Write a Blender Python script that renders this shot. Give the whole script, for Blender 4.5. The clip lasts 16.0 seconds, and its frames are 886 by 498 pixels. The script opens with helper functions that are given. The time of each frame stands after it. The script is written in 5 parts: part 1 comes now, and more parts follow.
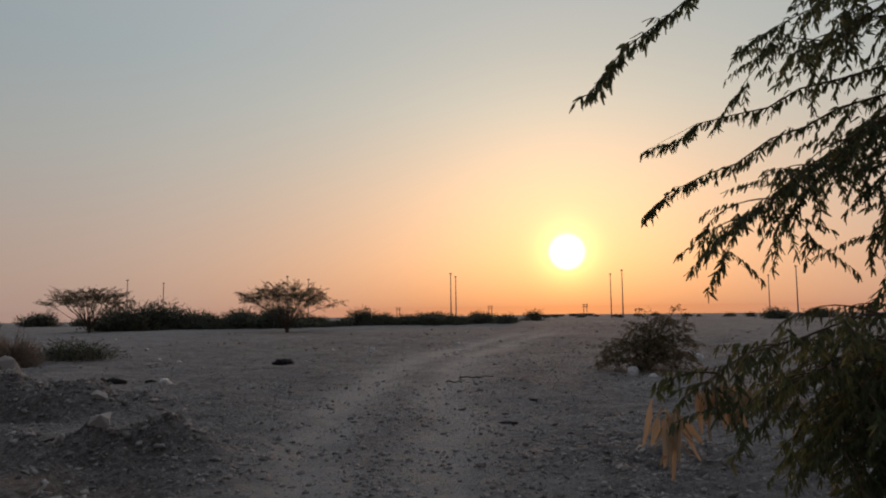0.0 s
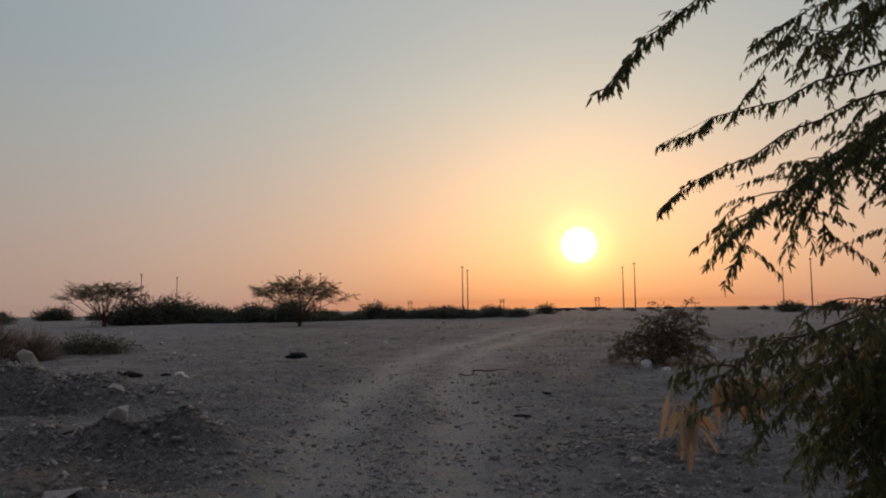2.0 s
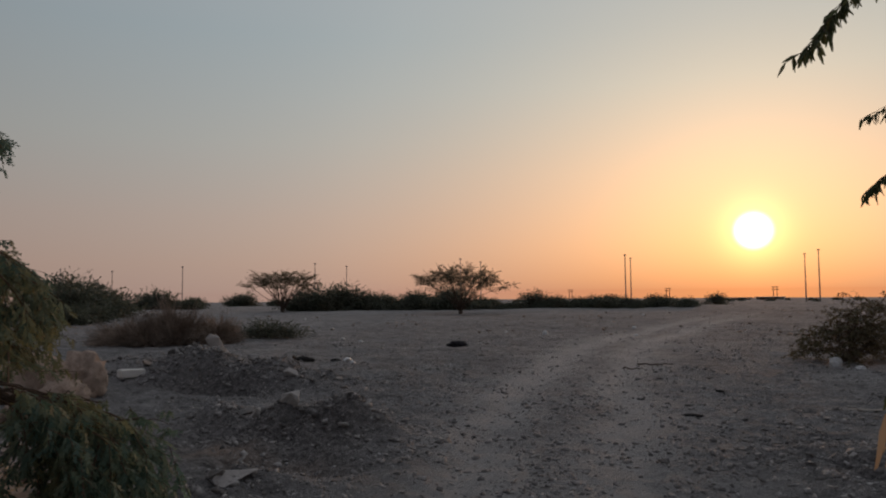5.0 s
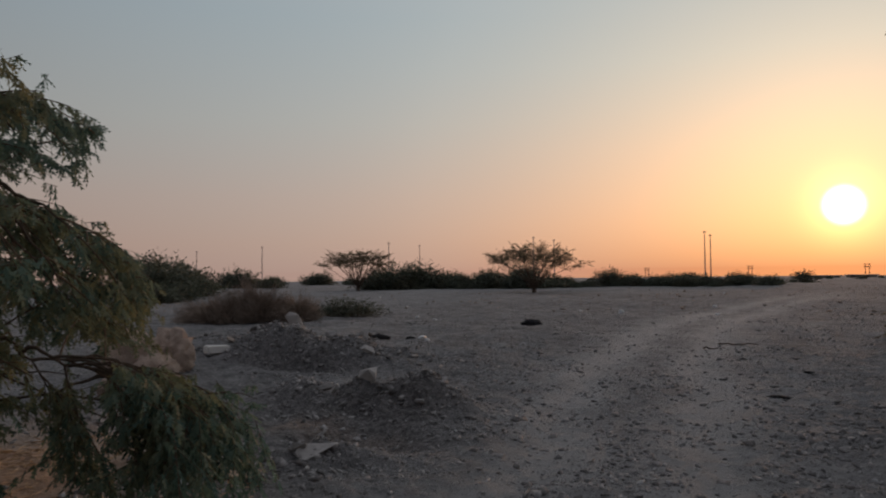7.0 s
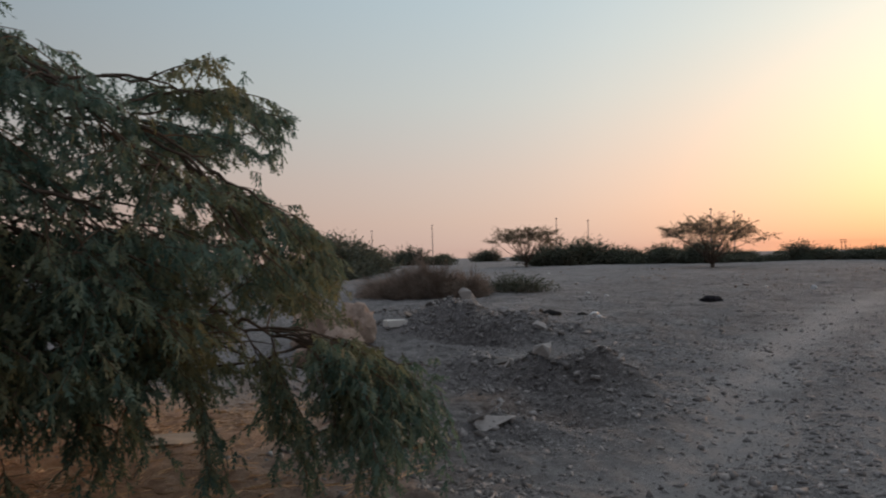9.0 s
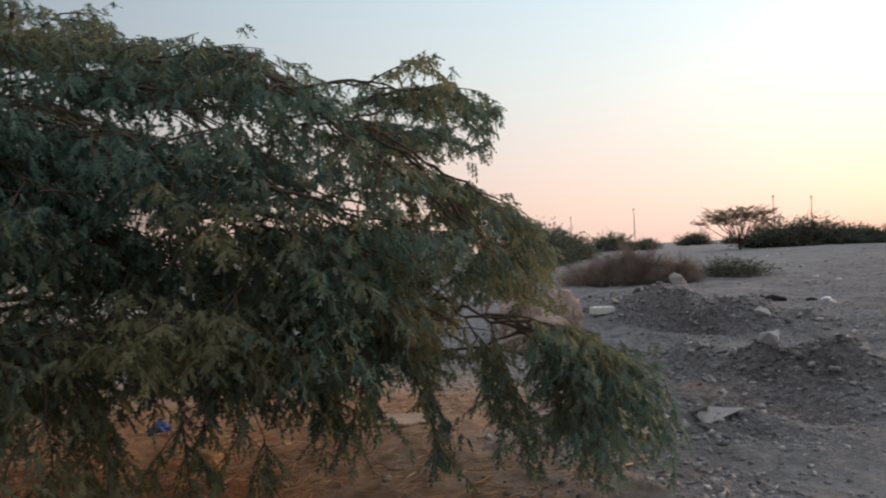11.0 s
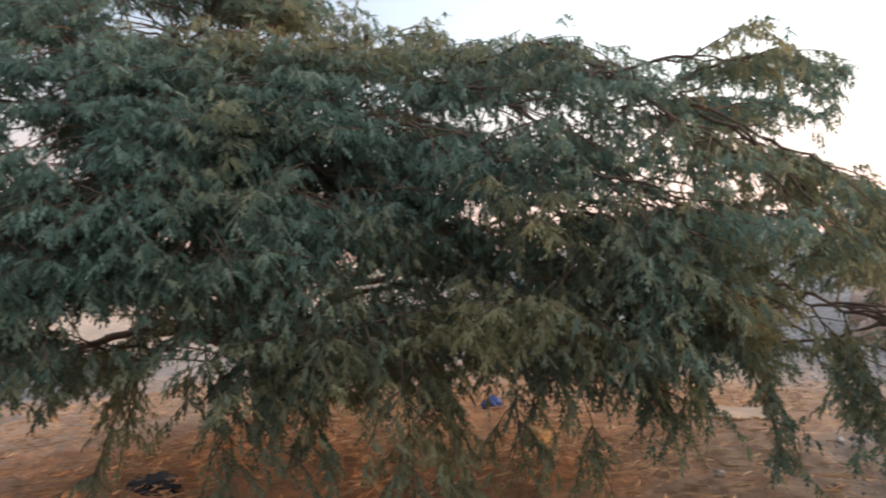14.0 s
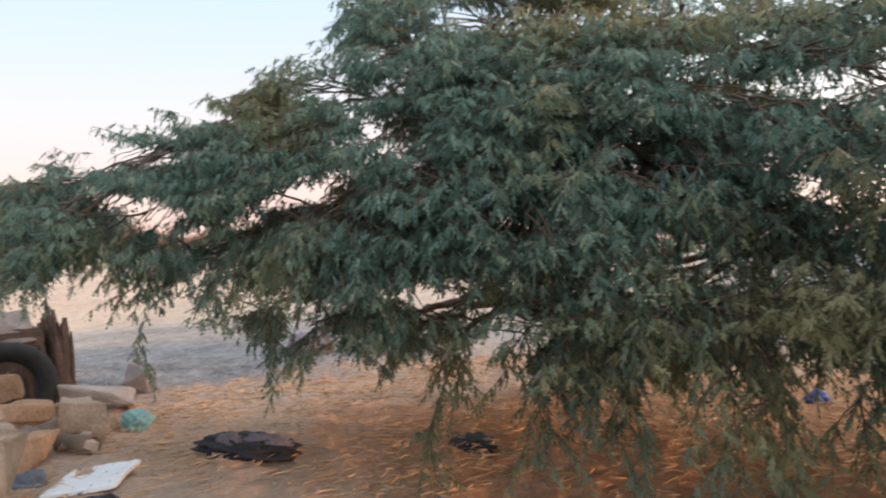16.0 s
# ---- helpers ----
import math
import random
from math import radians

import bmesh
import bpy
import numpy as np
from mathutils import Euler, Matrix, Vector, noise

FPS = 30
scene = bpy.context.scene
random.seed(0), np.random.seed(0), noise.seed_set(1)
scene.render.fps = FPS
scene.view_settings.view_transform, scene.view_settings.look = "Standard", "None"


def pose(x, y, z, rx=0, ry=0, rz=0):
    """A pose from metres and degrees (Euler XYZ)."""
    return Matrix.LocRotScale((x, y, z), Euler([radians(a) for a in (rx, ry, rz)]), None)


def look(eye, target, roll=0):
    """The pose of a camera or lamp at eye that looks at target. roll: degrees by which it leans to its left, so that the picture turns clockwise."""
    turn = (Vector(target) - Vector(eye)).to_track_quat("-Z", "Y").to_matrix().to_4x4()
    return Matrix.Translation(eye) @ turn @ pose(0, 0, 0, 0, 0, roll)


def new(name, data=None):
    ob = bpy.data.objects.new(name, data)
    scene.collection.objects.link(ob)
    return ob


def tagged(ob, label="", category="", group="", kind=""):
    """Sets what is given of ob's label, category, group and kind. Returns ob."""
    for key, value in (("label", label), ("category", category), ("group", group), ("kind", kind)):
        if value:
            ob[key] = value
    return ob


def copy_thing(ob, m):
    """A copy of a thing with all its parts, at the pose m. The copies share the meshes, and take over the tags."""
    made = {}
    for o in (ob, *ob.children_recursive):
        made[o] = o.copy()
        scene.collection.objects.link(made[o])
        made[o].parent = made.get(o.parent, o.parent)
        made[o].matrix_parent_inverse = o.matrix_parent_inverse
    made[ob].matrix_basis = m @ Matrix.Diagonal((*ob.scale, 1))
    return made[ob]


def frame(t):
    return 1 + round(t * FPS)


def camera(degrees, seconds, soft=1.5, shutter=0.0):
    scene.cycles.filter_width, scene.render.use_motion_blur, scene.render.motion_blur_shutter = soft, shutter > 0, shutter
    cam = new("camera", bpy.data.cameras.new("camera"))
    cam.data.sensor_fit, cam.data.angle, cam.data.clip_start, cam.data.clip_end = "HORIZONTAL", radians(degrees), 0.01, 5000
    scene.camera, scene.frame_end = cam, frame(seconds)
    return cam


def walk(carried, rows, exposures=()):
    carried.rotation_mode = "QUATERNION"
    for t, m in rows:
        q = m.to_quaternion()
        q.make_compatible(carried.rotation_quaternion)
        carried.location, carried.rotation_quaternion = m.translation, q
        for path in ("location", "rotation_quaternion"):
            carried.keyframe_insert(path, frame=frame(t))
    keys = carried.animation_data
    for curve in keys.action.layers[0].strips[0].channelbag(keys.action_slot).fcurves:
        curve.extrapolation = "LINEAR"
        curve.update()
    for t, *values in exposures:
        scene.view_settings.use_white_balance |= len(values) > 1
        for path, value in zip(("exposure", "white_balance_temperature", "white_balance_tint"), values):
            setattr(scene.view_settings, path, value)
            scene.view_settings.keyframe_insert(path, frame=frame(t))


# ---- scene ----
import itertools

# World: z up, the walker stands near the origin; +y is the way of the first view.


def turned(x, y, z, yaw, pitch, roll):
    a, b = radians(yaw), radians(pitch)
    way = Vector((-math.sin(a) * math.cos(b), math.cos(a) * math.cos(b), math.sin(b)))
    return look(Vector((x, y, z)), Vector((x, y, z)) + way * 10, roll)


cam = camera(63.34, 16.0, soft=2.0, shutter=0.4)
PATH = [
    (0.0, turned(0.06, -0.18, 1.52, 0.37, 4.67, -0.76)),
    (0.5, turned(0.05, -0.21, 1.51, 0.37, 4.54, -0.73)),
    (1.0, turned(0.05, -0.24, 1.51, 0.37, 4.41, -0.71)),
    (1.5, turned(0.04, -0.25, 1.51, 0.45, 4.29, -0.70)),
    (2.0, turned(0.04, -0.20, 1.52, 1.30, 4.18, -0.85)),
    (2.5, turned(0.05, -0.11, 1.54, 2.76, 4.06, -0.98)),
    (3.0, turned(0.06, -0.03, 1.55, 4.57, 3.99, -0.98)),
    (3.5, turned(0.05, -0.02, 1.55, 7.11, 3.96, -0.89)),
    (4.0, turned(0.04, -0.02, 1.56, 9.95, 3.85, -0.76)),
    (6.5, turned(0.01, -0.02, 1.55, 18.01, 2.29, -0.60)),
    (7.0, turned(0.00, 0.00, 1.55, 19.80, 1.77, -0.76)),
    (7.5, turned(-0.01, 0.00, 1.55, 22.61, 1.16, -1.01)),
    (8.0, turned(-0.02, -0.01, 1.55, 25.74, 0.81, -1.16)),
    (8.5, turned(-0.03, -0.03, 1.55, 29.67, 0.44, -1.39)),
    (9.0, turned(-0.04, -0.05, 1.55, 33.11, 0.13, -1.52)),
    (9.5, turned(-0.05, -0.07, 1.55, 37.11, -0.13, -1.93)),
    (10.0, turned(-0.06, -0.09, 1.55, 40.97, -0.26, -2.27)),
    (10.2, turned(-0.07, -0.10, 1.55, 42.60, -0.27, -2.42)),
    (12.3, turned(-0.15, -0.11, 1.54, 59.01, 0.20, -4.44)),
    (12.5, turned(-0.15, -0.11, 1.54, 60.60, 0.24, -4.47)),
    (13.0, turned(-0.14, -0.13, 1.55, 64.05, 0.20, -4.47)),
    (13.5, turned(-0.13, -0.14, 1.56, 68.76, 0.13, -4.42)),
    (14.0, turned(-0.12, -0.15, 1.56, 73.74, 0.20, -4.43)),
    (14.5, turned(-0.10, -0.17, 1.56, 79.66, 0.35, -4.43)),
    (15.0, turned(-0.08, -0.20, 1.56, 85.34, 0.29, -4.36)),
    (15.5, turned(-0.06, -0.25, 1.57, 91.39, 0.19, -4.13)),
    (16.0, turned(-0.07, -0.32, 1.58, 96.44, 0.08, -3.94)),
]
EXPOSURES = [(0.0, -0.03, 6750, 13), (3.0, -0.08, 6750, 13), (4.2, -0.08, 6750, 13), (6.5, -0.02, 6680, 13), (7.5, 0.12, 6620, 12), (9.0, 0.6, 6500, 10),
             (10.2, 1.02, 6500, 10), (12.4, 1.8, 6600, 13), (14.0, 2.36, 6600, 13), (15.0, 2.56, 6550, 12), (16.0, 2.62, 6450, 10)]
walk(cam, PATH, EXPOSURES)

# ---- sky and sun: low sun in desert haze ----
SUN_AZ, SUN_EL = radians(-9.45), radians(4.25)
SUN_WAY = Vector((-math.sin(SUN_AZ) * math.cos(SUN_EL), math.cos(SUN_AZ) * math.cos(SUN_EL), math.sin(SUN_EL)))


class Nodes:
    """Short hand for a node tree."""

    def __init__(self, tree):
        self.tree = tree
        tree.nodes.clear()

    def add(self, kind, **values):
        node = self.tree.nodes.new(kind)
        for key, value in values.items():
            if key.startswith("in_"):
                socket = node.inputs[int(key[3:])] if key[3:].isdigit() else node.inputs[key[3:].replace("_", " ")]
                if isinstance(value, bpy.types.NodeSocket):
                    self.tree.links.new(value, socket)
                else:
                    socket.default_value = value
            elif key == "operation":
                node.operation = value
            elif key == "blend":
                node.data_type, node.blend_type = "RGBA", value
            elif key == "attribute":
                node.attribute_name = value
        return node

    def math(self, op, a, b=0.0, clamp=False):
        node = self.add("ShaderNodeMath", operation=op, in_0=a, in_1=b)
        node.use_clamp = clamp
        return node.outputs[0]

    def mix(self, factor, a, b, blend="MIX"):
        node = self.add("ShaderNodeMix", blend=blend)
        for socket, value in ((node.inputs[0], factor), (node.inputs[6], a), (node.inputs[7], b)):
            if isinstance(value, bpy.types.NodeSocket):
                self.tree.links.new(value, socket)
            else:
                socket.default_value = (*value, 1) if isinstance(value, tuple) and len(value) == 3 else value
        return node.outputs[2]

    def ramp(self, factor, stops):
        node = self.add("ShaderNodeValToRGB", in_0=factor)
        ramp = node.color_ramp
        for at, colour in stops[2:]:
            ramp.elements.new(at)
        for element, (at, colour) in zip(ramp.elements, stops):
            element.position = at
        for element, (at, colour) in zip(ramp.elements, stops):
            element.color = (*colour, 1)
        return node.outputs[0]


world = bpy.data.worlds.new("evening_sky")
scene.world = world
world.use_nodes = True
n = Nodes(world.node_tree)
co = n.add("ShaderNodeTexCoord").outputs["Generated"]
rise = n.math("MAXIMUM", n.add("ShaderNodeSeparateXYZ", in_0=co).outputs[2], 0.0)
rise = n.math("POWER", rise, 0.5)  # square root: fine steps near the horizon
dot = n.add("ShaderNodeVectorMath", operation="DOT_PRODUCT", in_0=co, in_1=SUN_WAY).outputs["Value"]
toward = n.math("MAXIMUM", dot, 0.0)
away_sky = n.ramp(rise, [(0.0, (0.42, 0.298, 0.255)), (0.2, (0.445, 0.34, 0.29)), (0.32, (0.43, 0.365, 0.33)), (0.45, (0.38, 0.40, 0.388)),
                         (0.58, (0.325, 0.395, 0.425)), (0.8, (0.40, 0.43, 0.47)), (1.0, (0.50, 0.51, 0.54))])
sun_sky = n.ramp(rise, [(0.0, (0.76, 0.29, 0.12)), (0.13, (0.87, 0.40, 0.18)), (0.25, (0.88, 0.485, 0.275)), (0.40, (0.79, 0.568, 0.405)),
                        (0.52, (0.63, 0.61, 0.52)), (0.68, (0.48, 0.52, 0.51)), (1.0, (0.50, 0.51, 0.54))])
sky = n.mix(n.math("POWER", toward, 12.0), away_sky, sun_sky)
nishita = n.add("ShaderNodeTexSky")
nishita.sky_type, nishita.sun_disc = "NISHITA", False
nishita.sun_elevation, nishita.sun_rotation = SUN_EL, -SUN_AZ
nishita.dust_density, nishita.air_density = 4.0, 1.0
sky = n.mix(0.01, sky, nishita.outputs[0])
fade = n.math("MULTIPLY", n.math("SUBTRACT", 0.86, dot), 1.1, True)
dim = n.ramp(rise, [(0.0, (0.46, 0.405, 0.405)), (0.38, (0.425, 0.392, 0.405)), (0.62, (0.375, 0.378, 0.425)), (1.0, (0.41, 0.42, 0.45))])
sky = n.mix(fade, sky, dim, "MULTIPLY")  # dimmer away from the sun
sky = n.mix(n.math("MULTIPLY", n.math("POWER", toward, 130.0), 0.24), sky, (0.86, 0.31, 0.08), "ADD")
sky = n.mix(n.math("MULTIPLY", n.math("POWER", toward, 1500.0), 0.9), sky, (1.3, 0.70, 0.22), "ADD")
disc = n.math("MULTIPLY", n.math("SUBTRACT", dot, math.cos(radians(1.62))), 1 / (math.cos(radians(0.2)) - math.cos(radians(1.62))), True)
sky = n.mix(n.math("POWER", disc, 2.0), sky, (6.0, 5.4, 4.4), "ADD")
back = n.add("ShaderNodeBackground", in_0=sky, in_1=1.0)
out = n.add("ShaderNodeOutputWorld", in_0=back.outputs[0])

sun = new("sun", bpy.data.lights.new("sun", "SUN"))
sun.data.energy, sun.data.angle, sun.data.color = 0.45, radians(4.0), (1.0, 0.47, 0.18)
sun.matrix_world = look(SUN_WAY * 100, (0, 0, 0))


# ---- materials ----
def surface(name, dark, light, scale=4.0, fine=40.0, rough=0.9, bump=0.3, depth=0.02, metal=0.0, tint=None, tint_scale=0.7, object_random=0.0, island=0.0, coat=0.0):
    """A matt surface with grain at two scales; tint is a third colour in large patches."""
    m = bpy.data.materials.new(name)
    m.use_nodes = True
    n = Nodes(m.node_tree)
    co = n.add("ShaderNodeTexCoord").outputs["Object"]
    big = n.add("ShaderNodeTexNoise", in_Vector=co, in_Scale=scale, in_Detail=6.0, in_Roughness=0.6).outputs[0]
    small = n.add("ShaderNodeTexNoise", in_Vector=co, in_Scale=fine, in_Detail=5.0, in_Roughness=0.7).outputs[0]
    both = n.math("ADD", n.math("MULTIPLY", big, 0.55), n.math("MULTIPLY", small, 0.45))
    both = n.math("MULTIPLY", n.math("SUBTRACT", both, 0.32), 2.8, True)
    colour = n.mix(both, dark, light)
    if tint:
        patch = n.add("ShaderNodeTexNoise", in_Vector=co, in_Scale=tint_scale, in_Detail=3.0).outputs[0]
        colour = n.mix(n.math("MULTIPLY", n.math("SUBTRACT", patch, 0.5), 6.0, True), colour, tint)
    vary = None
    if object_random:
        vary, amount = n.add("ShaderNodeObjectInfo").outputs["Random"], object_random
    if island:
        vary, amount = n.add("ShaderNodeNewGeometry").outputs["Random Per Island"], island
    if vary:
        value = n.math("ADD", n.math("MULTIPLY", vary, 2 * amount), 1 - amount)
        colour = n.add("ShaderNodeHueSaturation", in_Value=value, in_Color=colour).outputs[0]
    relief = n.add("ShaderNodeBump", in_Strength=bump, in_Distance=depth, in_Height=both)
    b = n.add("ShaderNodeBsdfPrincipled", in_Base_Color=colour, in_Roughness=rough, in_Metallic=metal, in_Normal=relief.outputs[0])
    b.inputs["Specular IOR Level"].default_value = 0.25
    n.add("ShaderNodeOutputMaterial", in_0=b.outputs[0])
    return m


def leafy(name, deep, mid, olive, share=0.35, passing=0.3, patch=0.8):
    """Leaves: colour by leaf and by patch, some light passes through."""
    m = bpy.data.materials.new(name)
    m.use_nodes = True
    n = Nodes(m.node_tree)
    island = n.add("ShaderNodeNewGeometry").outputs["Random Per Island"]
    co = n.add("ShaderNodeTexCoord").outputs["Object"]
    spot = n.add("ShaderNodeTexNoise", in_Vector=co, in_Scale=patch, in_Detail=3.0).outputs[0]
    colour = n.mix(island, deep, mid)
    old = n.math("MULTIPLY", n.math("SUBTRACT", n.math("ADD", spot, n.math("MULTIPLY", island, 0.16)), 0.95 - share), 5.0, True)
    colour = n.mix(old, colour, olive)
    b = n.add("ShaderNodeBsdfPrincipled", in_Base_Color=colour, in_Roughness=0.55)
    b.inputs["Specular IOR Level"].default_value = 0.35
    t = n.add("ShaderNodeBsdfTranslucent", in_Color=colour)
    mix = n.add("ShaderNodeMixShader", in_0=passing, in_1=b.outputs[0], in_2=t.outputs[0])
    n.add("ShaderNodeOutputMaterial", in_0=mix.outputs[0])
    return m


def ground_material():
    m = bpy.data.materials.new("dry_ground")
    m.use_nodes = True
    n = Nodes(m.node_tree)
    co = n.add("ShaderNodeTexCoord").outputs["Object"]
    noise_a = n.add("ShaderNodeTexNoise", in_Vector=co, in_Scale=0.9, in_Detail=7.0, in_Roughness=0.62).outputs[0]
    noise_b = n.add("ShaderNodeTexNoise", in_Vector=co, in_Scale=11.0, in_Detail=8.0, in_Roughness=0.78).outputs[0]
    pebble = n.add("ShaderNodeTexVoronoi", in_Vector=co, in_Scale=38.0).outputs[0]
    mid = n.add("ShaderNodeTexNoise", in_Vector=co, in_Scale=2.6, in_Detail=6.0, in_Roughness=0.7).outputs[0]
    far_a = n.add("ShaderNodeTexNoise", in_Vector=co, in_Scale=0.07, in_Detail=8.0, in_Roughness=0.65).outputs[0]
    grain = n.math("ADD", n.math("MULTIPLY", n.math("ADD", noise_a, mid), 0.22), n.math("ADD", n.math("MULTIPLY", noise_b, 0.36), n.math("MULTIPLY", far_a, 0.2)))
    grain = n.math("MULTIPLY", n.math("SUBTRACT", grain, 0.39), 5.6, True)
    colour = n.mix(grain, (0.088, 0.086, 0.088), (0.49, 0.476, 0.470))
    zone = n.add("ShaderNodeSeparateColor", in_0=n.add("ShaderNodeAttribute", attribute="zone").outputs["Color"])
    fleck = n.add("ShaderNodeTexNoise", in_Vector=co, in_Scale=70.0, in_Detail=5.0, in_Roughness=0.75).outputs[0]
    colour = n.mix(n.math("MULTIPLY", n.math("SUBTRACT", fleck, 0.44), 4.0, True), n.mix(0.26, colour, (0.035, 0.033, 0.032)), colour)
    # darker tipped soil; its tone also paints shade in hollows and on backlit sides
    tipped = n.add("ShaderNodeAttribute", attribute="zone").outputs["Alpha"]
    soil = n.mix(n.math("MULTIPLY", n.math("SUBTRACT", noise_b, 0.36), 3.4, True), (0.07, 0.065, 0.064), (0.34, 0.322, 0.312))
    colour = n.mix(tipped, colour, soil)
    road = n.mix(noise_b, (0.38, 0.367, 0.360), (0.60, 0.582, 0.567))
    colour = n.mix(n.math("MULTIPLY", zone.outputs[0], n.math("ADD", 0.5, n.math("MULTIPLY", noise_a, 0.8)), True), colour, road)
    straw_grain = n.math("MULTIPLY", n.math("SUBTRACT", noise_b, 0.35), 2.5, True)
    straw = n.mix(straw_grain, (0.52, 0.37, 0.275), (0.84, 0.635, 0.48))
    orange = n.mix(straw_grain, (0.42, 0.185, 0.085), (0.78, 0.42, 0.22))
    straw = n.mix(n.add("ShaderNodeAttribute", attribute="litter").outputs["Fac"], straw, orange)
    colour = n.mix(zone.outputs[1], colour, straw)
    sand = n.mix(grain, (0.46, 0.34, 0.25), (0.68, 0.53, 0.41))
    colour = n.mix(zone.outputs[2], colour, sand)
    cobble = n.add("ShaderNodeTexVoronoi", in_Vector=co, in_Scale=13.0)
    cobbles = n.math("MULTIPLY", n.math("LESS_THAN", cobble.outputs[0], 0.22), n.math("GREATER_THAN", n.add("ShaderNodeSeparateColor", in_0=cobble.outputs[1]).outputs[0], 0.62))
    colour = n.mix(n.math("MULTIPLY", cobbles, n.math("SUBTRACT", 1.0, zone.outputs[1])), colour, (0.30, 0.28, 0.262))
    bits = n.add("ShaderNodeTexVoronoi", in_Vector=n.mix(0.06, co, n.add("ShaderNodeTexNoise", in_Vector=co, in_Scale=9.0).outputs[1], "ADD"), in_Scale=24.0)
    bit_tone = n.add("ShaderNodeSeparateColor", in_0=bits.outputs[1])
    bit_mask = n.math("MULTIPLY", n.math("LESS_THAN", bits.outputs[0], 0.34), n.math("GREATER_THAN", n.math("ADD", bit_tone.outputs[0], n.math("MULTIPLY", mid, 0.9)), 0.98))
    bit_mask = n.math("MULTIPLY", bit_mask, n.math("SUBTRACT", 1.0, n.math("MULTIPLY", zone.outputs[0], 0.85)))
    bit_mask = n.math("MULTIPLY", n.math("MULTIPLY", bit_mask, n.math("ADD", 0.25, n.math("MULTIPLY", bit_tone.outputs[2], 0.75))), n.math("SUBTRACT", 1.0, n.math("ADD", zone.outputs[1], zone.outputs[2], True)))
    colour = n.mix(bit_mask, colour, n.ramp(bit_tone.outputs[1], [(0.0, (0.07, 0.068, 0.067)), (0.5, (0.25, 0.24, 0.233)), (1.0, (0.58, 0.56, 0.54))]))
    stones = n.math("LESS_THAN", pebble, 0.16)
    colour = n.mix(n.math("MULTIPLY", stones, n.math("GREATER_THAN", noise_b, 0.50)), colour, (0.40, 0.375, 0.345))
    height = n.math("ADD", n.math("MULTIPLY", noise_b, 0.7), n.math("ADD", n.math("MULTIPLY", fleck, 0.35), n.math("MULTIPLY", n.math("MINIMUM", pebble, 0.3), -0.8)))
    relief = n.add("ShaderNodeBump", in_Strength=1.0, in_Distance=0.08, in_Height=height)
    b = n.add("ShaderNodeBsdfPrincipled", in_Base_Color=colour, in_Roughness=0.95, in_Normal=relief.outputs[0])
    b.inputs["Specular IOR Level"].default_value = 0.15
    n.add("ShaderNodeOutputMaterial", in_0=b.outputs[0])
    return m


GROUND = ground_material()
STONE = surface("grey_stone", (0.16, 0.154, 0.148), (0.45, 0.43, 0.41), 5, 60, 0.9, 0.5, 0.01, object_random=0.3)
GRAVEL = surface("gravel_stone", (0.13, 0.124, 0.12), (0.42, 0.40, 0.385), 9, 70, 0.92, 0.3, 0.004, island=0.4)
TRACK_STONE = surface("track_stone", (0.17, 0.166, 0.164), (0.50, 0.485, 0.475), 9, 70, 0.92, 0.3, 0.004, island=0.45)
PALE_STONE = surface("pale_limestone", (0.30, 0.25, 0.21), (0.50, 0.42, 0.36), 5, 50, 0.9, 0.5, 0.01, object_random=0.15)
ORANGE_STONE = surface("orange_sandstone", (0.26, 0.145, 0.085), (0.52, 0.33, 0.21), 6, 40, 0.9, 0.8, 0.02, object_random=0.2)
STRAW = surface("straw", (0.38, 0.225, 0.13), (0.80, 0.54, 0.33), 5, 50, 0.8, 0.1, 0.002, island=0.4)
POD = surface("dry_pod", (0.46, 0.27, 0.13), (0.72, 0.47, 0.26), 5, 50, 0.7, 0.1, 0.002, island=0.4)
BARK = surface("grey_brown_bark", (0.05, 0.038, 0.03), (0.16, 0.12, 0.09), 12, 90, 0.95, 0.8, 0.01)
TWIG = surface("brown_twig", (0.07, 0.045, 0.03), (0.16, 0.11, 0.075), 12, 90, 0.9, 0.2, 0.002)
DRY_TWIG = surface("dry_brush_twig", (0.19, 0.15, 0.12), (0.46, 0.365, 0.30), 3, 60, 0.95, 0.1, 0.002, island=0.4)
REED = surface("dry_reed", (0.16, 0.10, 0.065), (0.36, 0.24, 0.165), 3, 60, 0.95, 0.1, 0.002, island=0.4)
LEAF = leafy("mesquite_leaf", (0.072, 0.128, 0.098), (0.19, 0.288, 0.228), (0.235, 0.228, 0.118), 0.415, 0.5)
LEAF_NEAR = leafy("mesquite_leaf_close", (0.07, 0.09, 0.045), (0.15, 0.18, 0.09), (0.21, 0.185, 0.085), 0.3, 0.62)
# bush leaves lightened: the haze of distance is put into their colour
LEAF_FAR = leafy("hazed_bush_leaf", (0.065, 0.078, 0.058), (0.14, 0.158, 0.112), (0.18, 0.16, 0.105), 0.35, 0.4, 0.3)
LEAF_UMBRELLA = leafy("thorn_tree_leaf", (0.075, 0.07, 0.038), (0.15, 0.135, 0.072), (0.19, 0.14, 0.08), 0.4, 0.5)
DRY_LEAF = leafy("dry_leaf", (0.42, 0.29, 0.18), (0.68, 0.52, 0.36), (0.58, 0.42, 0.26), 0.4, 0.35)
TAN_STONE = surface("tan_stone", (0.27, 0.19, 0.135), (0.52, 0.395, 0.30), 5, 40, 0.9, 0.9, 0.02, object_random=0.12)
DULL_STONE = surface("grey_brown_stone", (0.23, 0.19, 0.165), (0.40, 0.34, 0.30), 5, 50, 0.9, 0.6, 0.012, object_random=0.12)
